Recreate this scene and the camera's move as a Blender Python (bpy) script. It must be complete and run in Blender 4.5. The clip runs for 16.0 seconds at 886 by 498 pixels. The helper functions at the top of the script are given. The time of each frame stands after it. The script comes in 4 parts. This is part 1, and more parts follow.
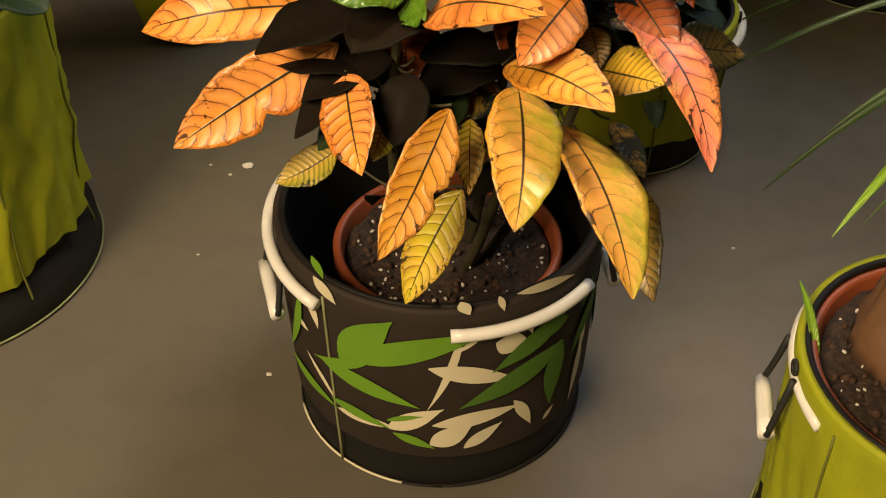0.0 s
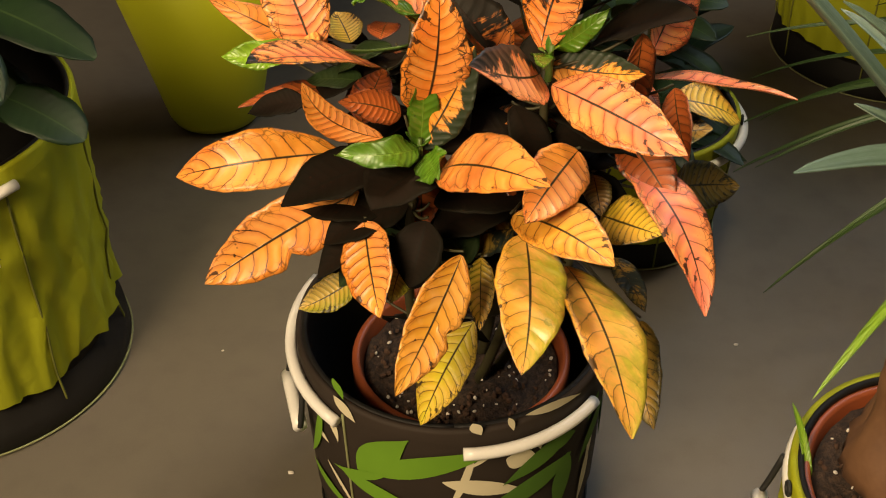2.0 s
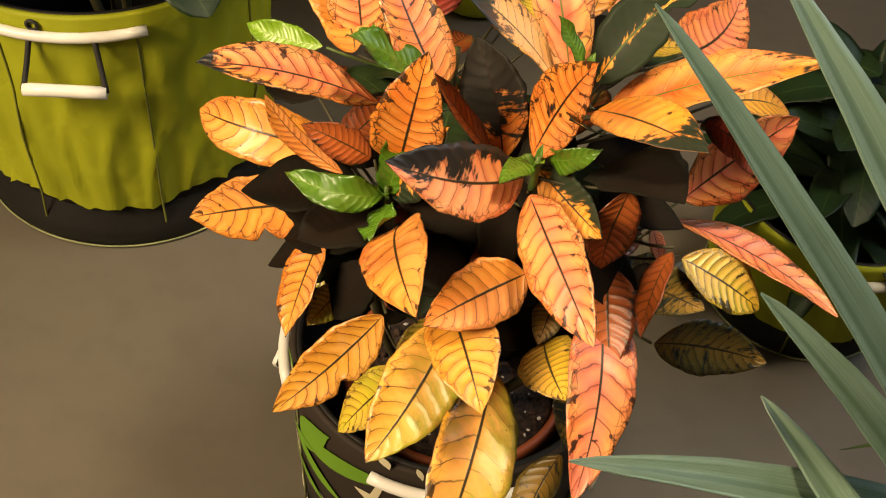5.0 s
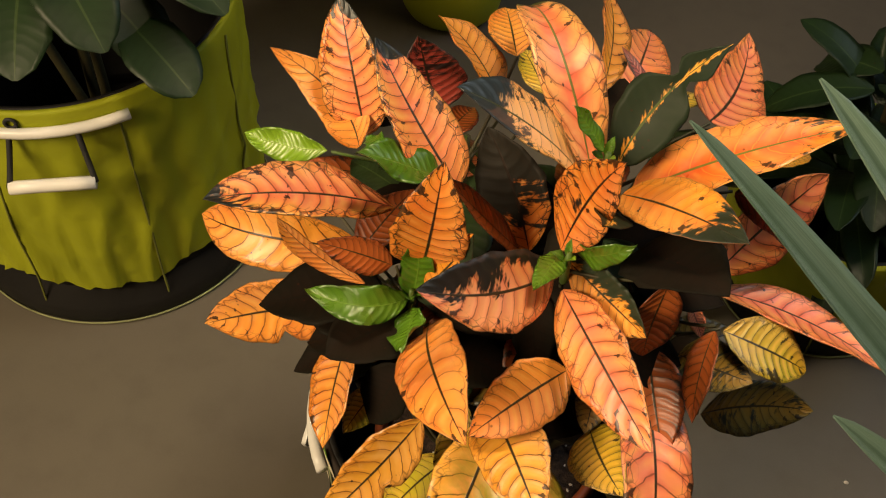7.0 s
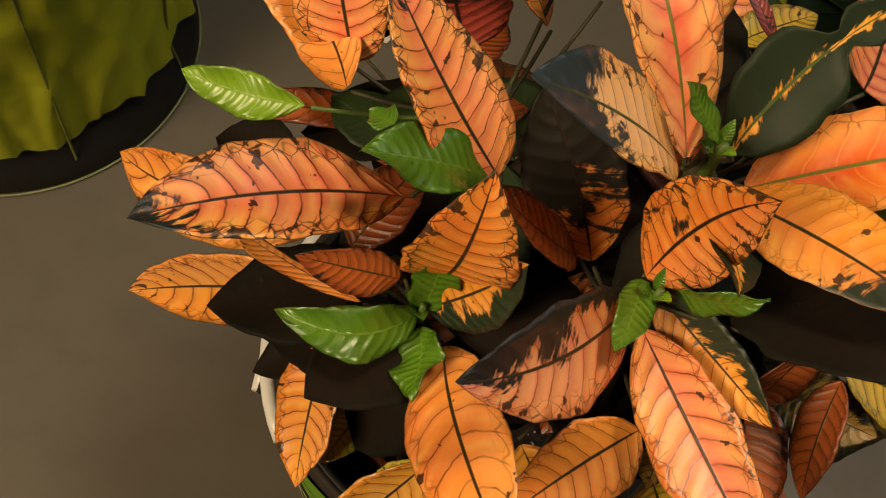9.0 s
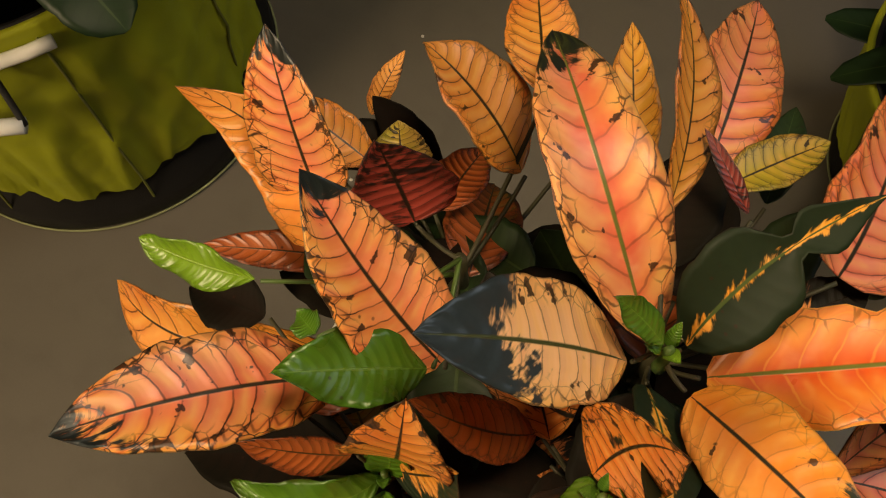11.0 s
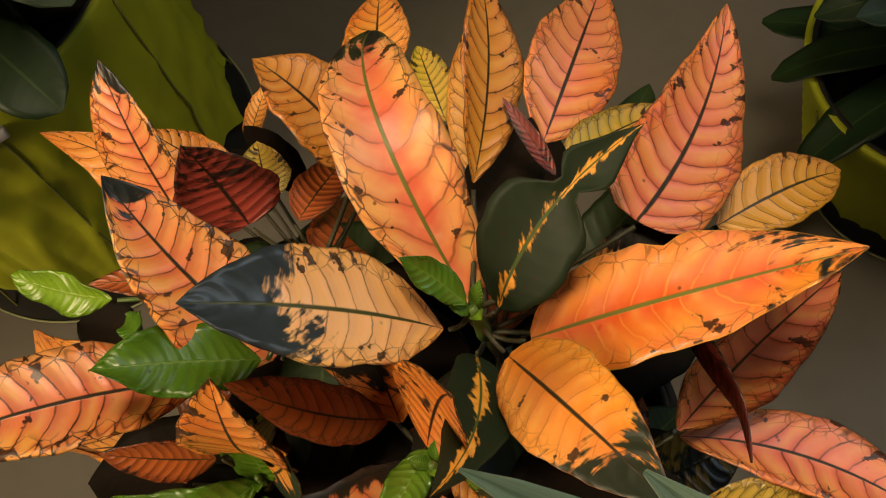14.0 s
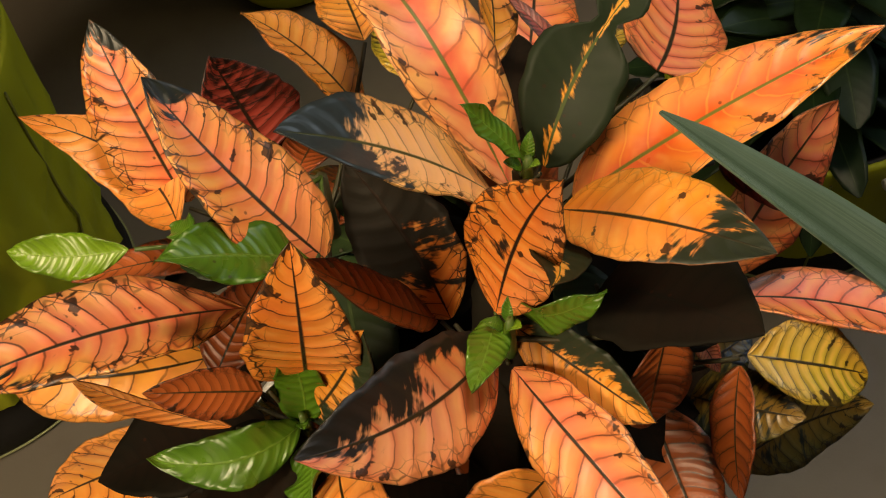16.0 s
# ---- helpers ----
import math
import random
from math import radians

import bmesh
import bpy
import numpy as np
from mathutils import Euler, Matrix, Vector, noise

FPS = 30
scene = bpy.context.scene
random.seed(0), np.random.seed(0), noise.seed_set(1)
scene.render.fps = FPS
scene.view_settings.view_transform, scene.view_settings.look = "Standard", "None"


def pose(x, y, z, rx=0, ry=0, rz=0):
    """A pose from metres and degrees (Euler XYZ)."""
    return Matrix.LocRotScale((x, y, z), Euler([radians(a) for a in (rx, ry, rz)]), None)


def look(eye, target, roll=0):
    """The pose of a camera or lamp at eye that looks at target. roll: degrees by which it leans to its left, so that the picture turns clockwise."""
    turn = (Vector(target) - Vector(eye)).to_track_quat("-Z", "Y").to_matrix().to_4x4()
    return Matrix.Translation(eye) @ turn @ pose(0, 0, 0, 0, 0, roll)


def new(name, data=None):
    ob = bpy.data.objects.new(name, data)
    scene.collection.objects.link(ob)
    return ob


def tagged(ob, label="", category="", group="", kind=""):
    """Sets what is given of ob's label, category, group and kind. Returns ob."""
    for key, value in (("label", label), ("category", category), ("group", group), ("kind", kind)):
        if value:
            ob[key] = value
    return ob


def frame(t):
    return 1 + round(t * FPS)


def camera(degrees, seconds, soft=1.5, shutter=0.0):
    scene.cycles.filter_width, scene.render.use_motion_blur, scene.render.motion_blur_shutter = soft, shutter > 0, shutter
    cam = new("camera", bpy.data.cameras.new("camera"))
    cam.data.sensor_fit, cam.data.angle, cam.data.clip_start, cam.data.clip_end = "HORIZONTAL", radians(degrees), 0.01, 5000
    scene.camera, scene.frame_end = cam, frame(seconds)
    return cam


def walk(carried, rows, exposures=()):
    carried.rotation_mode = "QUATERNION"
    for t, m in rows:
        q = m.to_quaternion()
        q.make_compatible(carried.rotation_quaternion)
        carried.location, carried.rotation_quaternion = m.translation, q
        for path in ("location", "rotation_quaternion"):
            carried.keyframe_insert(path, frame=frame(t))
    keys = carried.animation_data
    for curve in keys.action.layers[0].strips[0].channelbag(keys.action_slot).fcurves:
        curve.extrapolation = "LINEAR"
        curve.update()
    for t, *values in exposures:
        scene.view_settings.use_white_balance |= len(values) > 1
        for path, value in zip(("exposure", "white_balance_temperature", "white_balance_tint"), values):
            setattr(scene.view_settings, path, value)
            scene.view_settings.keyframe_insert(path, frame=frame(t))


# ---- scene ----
cam = camera(42.05, 16.0, soft=1.1)
ROWS = [
    (0, -0.0004, 0.0136, 1.0329, 49.75, 0.08, -0.48),
    (0.5, -0.0025, -0.0161, 1.0856, 49.48, 0.33, -0.17),
    (1, -0.0022, -0.0178, 1.1165, 49.97, 0.45, 0.01),
    (1.5, 0.0004, -0.0001, 1.1347, 50.65, 0.52, 0.08),
    (2, 0.0032, 0.0181, 1.1511, 51.33, 0.60, 0.14),
    (2.5, 0.0040, 0.0321, 1.1650, 51.80, 0.51, 0.24),
    (3, 0.0266, 0.0534, 1.1863, 51.29, 0.71, 1.58),
    (3.2, 0.0441, 0.0710, 1.1965, 50.79, 0.60, 2.81),
    (5.3, 0.3416, 0.3129, 1.2919, 39.34, -3.98, 34.32),
    (5.5, 0.3594, 0.3119, 1.3004, 38.90, -3.49, 35.79),
    (6, 0.3881, 0.3049, 1.3285, 39.30, -1.97, 36.74),
    (6.5, 0.3590, 0.3274, 1.3419, 39.95, -0.89, 33.23),
    (7, 0.2220, 0.3832, 1.3274, 38.76, -0.66, 25.04),
    (7.5, 0.0958, 0.4505, 1.2741, 34.47, -1.24, 17.04),
    (8, 0.0371, 0.5005, 1.2226, 30.49, -3.90, 14.71),
    (8.5, 0.0414, 0.5612, 1.2003, 27.85, -4.90, 19.08),
    (9, 0.0421, 0.6216, 1.1979, 25.76, -4.80, 23.76),
    (9.5, 0.0518, 0.6766, 1.2000, 25.45, -3.41, 28.18),
    (9.7, 0.0549, 0.6968, 1.2014, 25.31, -2.36, 28.74),
    (11.8, 0.1355, 0.8443, 1.2523, 18.80, 6.83, 24.41),
    (12, 0.1497, 0.8503, 1.2504, 18.79, 7.78, 23.84),
    (12.5, 0.1852, 0.8574, 1.2429, 19.87, 9.46, 23.13),
    (13, 0.2159, 0.8548, 1.2351, 21.67, 10.06, 23.15),
    (13.5, 0.2374, 0.8362, 1.2229, 23.95, 10.45, 23.24),
    (14, 0.2507, 0.8112, 1.2116, 25.48, 11.00, 23.32),
    (14.5, 0.2461, 0.7741, 1.2040, 26.10, 10.25, 21.88),
    (15, 0.2262, 0.7171, 1.1946, 27.84, 8.62, 18.65),
    (15.5, 0.1975, 0.6550, 1.1749, 31.84, 6.85, 14.89),
    (16, 0.1632, 0.6108, 1.1493, 35.49, 5.76, 11.10),
]
walk(cam, [(row[0], pose(*row[1:])) for row in ROWS],
     [(0.0, -0.05), (3.2, -0.05), (5.3, 0.18), (6.0, 0.0), (7.0, -0.36), (8.0, -0.58), (9.0, -0.70), (12.0, -0.80), (14.0, -0.74), (16.0, -0.62)])

# ---------------------------------------------------------------- light
world = bpy.data.worlds.new("room_light")
scene.world = world
world.use_nodes = True
world.node_tree.nodes["Background"].inputs[0].default_value = (0.62, 0.66, 0.75, 1)
world.node_tree.nodes["Background"].inputs[1].default_value = 0.015
scene.view_settings.exposure = 0.0


def area_lamp(name, eye, target, size, size_y, watts, colour, spread=180.0):
    data = bpy.data.lights.new(name, "AREA")
    data.shape, data.size, data.size_y, data.energy, data.color = "RECTANGLE", size, size_y, watts, colour
    data.spread = radians(spread)
    ob = new(name, data)
    ob.matrix_world = look(eye, target)
    return ob


area_lamp("shop_lamp_front", (-1.25, -0.95, 2.2), (-0.08, 0.98, 0.4), 1.0, 1.0, 122, (1.0, 0.75, 0.46))
# unseen warm light from above, added to brighten the upper croton leaves
area_lamp("overhead_fill", (0.35, 1.15, 2.6), (0.05, 0.95, 0.4), 0.40, 0.40, 3.5, (1.0, 0.78, 0.50), 50.0)
area_lamp("window_daylight", (1.5, 2.5, 2.4), (0.2, 0.95, 0.5), 1.4, 1.0, 20, (0.74, 0.86, 1.0))


# ---------------------------------------------------------------- materials
class Nodes:
    """Short hand for a node material."""

    def __init__(self, name, roughness=0.5, metallic=0.0):
        self.mat = bpy.data.materials.new(name)
        self.mat.use_nodes = True
        self.tree = self.mat.node_tree
        self.bsdf = self.tree.nodes["Principled BSDF"]
        self.bsdf.inputs["Roughness"].default_value = roughness
        self.bsdf.inputs["Metallic"].default_value = metallic

    def put(self, socket, value):
        if isinstance(value, bpy.types.NodeSocket):
            self.tree.links.new(value, socket)
        else:
            socket.default_value = (*value, 1.0) if isinstance(value, tuple) and len(value) == 3 and socket.type == "RGBA" else value

    def math(self, op, a, b=0.0, c=0.0, clamp=False):
        n = self.tree.nodes.new("ShaderNodeMath")
        n.operation, n.use_clamp = op, clamp
        for i, v in enumerate((a, b, c)):
            self.put(n.inputs[i], v)
        return n.outputs[0]

    def step(self, v, lo, hi):
        n = self.tree.nodes.new("ShaderNodeMapRange")
        n.interpolation_type = "SMOOTHSTEP"
        self.put(n.inputs[0], v)
        n.inputs[1].default_value, n.inputs[2].default_value = lo, hi
        return n.outputs[0]

    def mix(self, fac, a, b):
        n = self.tree.nodes.new("ShaderNodeMix")
        n.data_type = "RGBA"
        self.put(n.inputs[0], fac)
        self.put(n.inputs[6], a)
        self.put(n.inputs[7], b)
        return n.outputs[2]

    def coords(self, which="Object"):
        return self.tree.nodes.new("ShaderNodeTexCoord").outputs[which]

    def shifted(self, vec, by):
        n = self.tree.nodes.new("ShaderNodeVectorMath")
        n.operation = "ADD"
        self.put(n.inputs[0], vec)
        self.put(n.inputs[1], by)
        return n.outputs[0]

    def xyz(self, x, y, z):
        n = self.tree.nodes.new("ShaderNodeCombineXYZ")
        for i, v in enumerate((x, y, z)):
            self.put(n.inputs[i], v)
        return n.outputs[0]

    def split(self, vec):
        n = self.tree.nodes.new("ShaderNodeSeparateXYZ")
        self.put(n.inputs[0], vec)
        return n.outputs

    def noise(self, scale, detail=3.0, vec=None, rough=0.55, distortion=0.0):
        n = self.tree.nodes.new("ShaderNodeTexNoise")
        n.inputs["Scale"].default_value, n.inputs["Detail"].default_value = scale, detail
        n.inputs["Roughness"].default_value, n.inputs["Distortion"].default_value = rough, distortion
        self.put(n.inputs["Vector"], vec if vec is not None else self.coords())
        return n.outputs[0]

    def cells(self, scale, vec, feature="DISTANCE_TO_EDGE"):
        n = self.tree.nodes.new("ShaderNodeTexVoronoi")
        n.feature = feature
        n.inputs["Scale"].default_value = scale
        self.put(n.inputs["Vector"], vec)
        return n.outputs[0]

    def random(self):
        return self.tree.nodes.new("ShaderNodeObjectInfo").outputs["Random"]

    def bump(self, height, strength=0.3, distance=0.001):
        n = self.tree.nodes.new("ShaderNodeBump")
        n.inputs["Strength"].default_value, n.inputs["Distance"].default_value = strength, distance
        self.put(n.inputs["Height"], height)
        self.tree.links.new(n.outputs[0], self.bsdf.inputs["Normal"])

    def done(self, colour, roughness=None):
        self.put(self.bsdf.inputs["Base Color"], colour)
        if roughness is not None:
            self.put(self.bsdf.inputs["Roughness"], roughness)
        return self.mat


def leaf_material(name, inner, outer, vein, patch, patches, veins, rib, gloss=0.34, net=0.0, tip=0.0, half=0.0, pink=0.0, heart=0.0, relief_by=0.36, sheen=0.5, soft=0.03, cream=0.45):
    """A croton leaf: colour from the rib out, side veins, dark net and blotches. tip: how far blotches gather at the tip; half: on one half."""
    n = Nodes(name, gloss)
    u, v, _ = n.split(n.coords("UV"))
    side = n.math("MULTIPLY_ADD", v, 2.0, -1.0)
    off = n.math("ABSOLUTE", side)
    rnd = n.random()
    place = n.shifted(n.coords(), n.xyz(n.math("MULTIPLY", rnd, 7.0), n.math("MULTIPLY", rnd, 3.0), 0.0))
    wob = n.noise(38.0, 3.0, place)
    fine = n.noise(160.0, 4.0, place)
    # colour of the blade
    broad = n.noise(17.0, 3.0, place)
    spread = n.math("ADD", n.math("MULTIPLY_ADD", off, 1.25, -0.22), n.math("ADD", n.math("MULTIPLY_ADD", wob, 1.3, -0.65), n.math("MULTIPLY_ADD", broad, 1.6, -0.8)), 0.0, True)
    colour = n.mix(spread, inner, outer)
    # cream mottling: partly leaf pigment, partly painted pinkish-white highlights
    paler = n.mix(cream, inner, (0.91, 0.54, 0.28)) if inner[0] > 0.5 else n.mix(0.2, inner, outer)
    colour = n.mix(n.math("MULTIPLY", n.step(n.noise(31.0, 3.0, place, 0.6, 0.6), 0.52, 0.74), 0.55), colour, paler)
    if pink >= 0.25 and cream < 0.7:
        flush = n.step(n.math("MULTIPLY_ADD", off, 0.35, n.noise(14.0, 3.0, n.shifted(place, (3.1, 1.7, 0.4)), 0.6)), 0.58, 0.90)
        colour = n.mix(n.math("MULTIPLY", flush, 0.62), colour, (0.74, 0.11, 0.035))
    if pink:
        blush = n.step(n.noise(22.0, 2.0, place), 0.46, 0.68)
        colour = n.mix(n.math("MULTIPLY", blush, pink), colour, (0.78, 0.22, 0.15))
    bend = n.noise(24.0, 2.0, place)
    if inner[0] > 0.5:
        # one half mixed paler and pinker, a soft sheen painted into the blade
        turn = n.math("MULTIPLY", side, n.math("SIGN", n.math("SUBTRACT", rnd, 0.5)))
        half_sheen = n.step(n.math("MULTIPLY_ADD", bend, 1.6, n.math("SUBTRACT", turn, 0.8)), -0.15, 0.75)
        colour = n.mix(n.math("MULTIPLY", half_sheen, 0.40), colour, n.mix(0.55 if pink >= 0.25 else 0.2, paler, (0.86, 0.31, 0.20)))
        ripe = n.step(n.math("MULTIPLY_ADD", n.noise(12.0, 3.0, n.shifted(place, (5.3, 2.1, 7.7)), 0.6), 1.3, n.math("MULTIPLY", off, 0.25)), 0.62, 0.95)
        colour = n.mix(n.math("MULTIPLY", ripe, 0.38), colour, (0.90, 0.42, 0.035))
    colour = n.mix(n.math("MULTIPLY_ADD", fine, 0.5, -0.12, True), colour, n.mix(0.5, colour, inner))
    # side veins that lean towards the tip and join in loops before the margin
    run = n.math("SUBTRACT", u, n.math("MULTIPLY", n.math("POWER", off, 1.5), 0.13))
    count = n.math("MULTIPLY_ADD", rnd, 3.0, 9.5)
    phase = n.math("ADD", n.math("MULTIPLY", run, count), n.math("MULTIPLY_ADD", wob, 0.6, n.math("MULTIPLY_ADD", bend, 0.8, n.math("MULTIPLY", n.math("GREATER_THAN", side, 0.0), 0.4))))
    line = n.math("ABSOLUTE", n.math("SUBTRACT", n.math("FRACT", phase), 0.5))
    swing = n.math("COSINE", n.math("MULTIPLY", phase, 6.2832))
    loop = n.math("ABSOLUTE", n.math("SUBTRACT", off, n.math("MULTIPLY_ADD", swing, 0.085, n.math("MULTIPLY_ADD", wob, 0.12, 0.75))))
    broken = n.step(n.noise(60.0, 2.0, place), 0.34, 0.56)
    inside = n.math("SUBTRACT", 1.0, n.step(off, 0.72, 0.90))
    stroke = n.math("MULTIPLY", n.math("SUBTRACT", 1.0, n.step(line, 0.012, 0.062)), n.math("MULTIPLY", n.math("MULTIPLY_ADD", inside, 0.8, 0.2), n.math("MULTIPLY_ADD", off, 0.4, 0.72, True)))
    round_margin = n.math("MULTIPLY", n.math("SUBTRACT", 1.0, n.step(loop, 0.008, 0.045)), 0.55)
    vein_mask = n.math("MULTIPLY", n.math("MAXIMUM", stroke, round_margin), n.math("MULTIPLY_ADD", broken, 0.5, 0.5))
    halo = n.math("MULTIPLY", n.math("SUBTRACT", 1.0, n.step(n.math("MINIMUM", line, n.math("MULTIPLY", loop, 1.5)), 0.0, 0.30)), n.step(broad, 0.30, 0.62))
    colour = n.mix(n.math("MULTIPLY", halo, (0.95 if pink >= 0.25 else 0.5) * veins), colour, n.mix(0.7, colour, (0.62, 0.06, 0.02) if pink >= 0.25 else (0.50, 0.09, 0.015) if inner[0] > 0.6 else vein))
    swell = n.math("MULTIPLY", n.step(line, 0.2, 0.5), n.step(n.noise(45.0, 2.0, place), 0.42, 0.7))
    colour = n.mix(n.math("MULTIPLY", swell, 0.6), colour, n.mix(0.5, paler, (0.92, 0.50, 0.07)) if inner[0] > 0.5 else paler)
    warped = n.xyz(n.math("MULTIPLY_ADD", wob, 1.2, n.math("MULTIPLY", u, 15.0)), n.math("MULTIPLY_ADD", fine, 0.4, n.math("MULTIPLY", side, 3.4)), n.math("MULTIPLY", rnd, 9.0))
    net_mask = n.math("MULTIPLY", n.math("SUBTRACT", 1.0, n.step(n.cells(1.0, warped), 0.012, 0.055)), n.step(n.math("ADD", off, n.math("MULTIPLY", wob, 0.5)), 0.72, 1.1))
    colour = n.mix(n.math("MULTIPLY", vein_mask, veins), colour, vein)
    colour = n.mix(n.math("MULTIPLY", net_mask, net), colour, DARK)
    if net:
        near = n.math("MULTIPLY_ADD", n.math("SUBTRACT", 0.5, line), 0.30, n.math("MULTIPLY_ADD", off, 0.16, n.math("MULTIPLY_ADD", u, 0.14, n.noise(75.0, 3.0, place, 0.6))))
        ink = n.step(near, 0.965 - 0.10 * net, 1.0 - 0.10 * net)
        colour = n.mix(n.math("MULTIPLY", ink, 0.9), colour, DARK)
    # blotches
    if patches:
        along = n.xyz(n.math("MULTIPLY", u, 2.2), n.math("MULTIPLY_ADD", phase, 0.5, side), n.math("MULTIPLY", rnd, 20.0))
        streak = n.noise(3.2, 4.0, along, 0.6)
        blot = n.math("MULTIPLY_ADD", n.noise(26.0, 4.0, place, 0.65), 0.6, n.math("MULTIPLY", streak, 0.4))
        pull = n.math("ADD", n.math("MULTIPLY", n.math("SUBTRACT", u, 0.5), tip), n.math("MULTIPLY_ADD", side, half, n.math("MULTIPLY", n.math("SUBTRACT", off, 0.3), heart)))
        blot = n.math("ADD", blot, pull)
        patch_mask = n.step(blot, 1.0 - patches - soft, 1.0 - patches + soft)
        colour = n.mix(patch_mask, colour, n.mix(fine, patch, n.mix(0.5, patch, (0.006, 0.010, 0.008))))
    rib_mask = n.math("SUBTRACT", 1.0, n.step(n.math("ADD", off, n.math("MULTIPLY", u, 0.012)), 0.025, 0.06))
    colour = n.mix(rib_mask, colour, rib)
    edge = n.step(off, 0.965, 1.0)
    colour = n.mix(n.math("MULTIPLY", edge, 0.6), colour, vein)
    # dry brown specks
    speck = n.math("SUBTRACT", 1.0, n.step(n.cells(95.0, place, "F1"), 0.05, 0.13))
    speck = n.math("MULTIPLY", speck, n.step(n.noise(30.0, 1.0, place), 0.55, 0.62))
    colour = n.mix(n.math("MULTIPLY", speck, 0.7), colour, (0.035, 0.012, 0.006))
    relief = n.math("SUBTRACT", n.math("MULTIPLY_ADD", fine, 0.15, n.step(line, 0.0, 0.42)), n.math("MULTIPLY", rib_mask, 0.6))
    n.bump(relief, relief_by, 0.0013)
    n.bsdf.inputs["Specular IOR Level"].default_value = sheen
    n.bsdf.inputs["Coat Weight"].default_value = 0.15 * sheen
    n.bsdf.inputs["Coat Roughness"].default_value = 0.3
    return n.done(colour, n.math("MULTIPLY_ADD", wob, 0.25, gloss - 0.1))


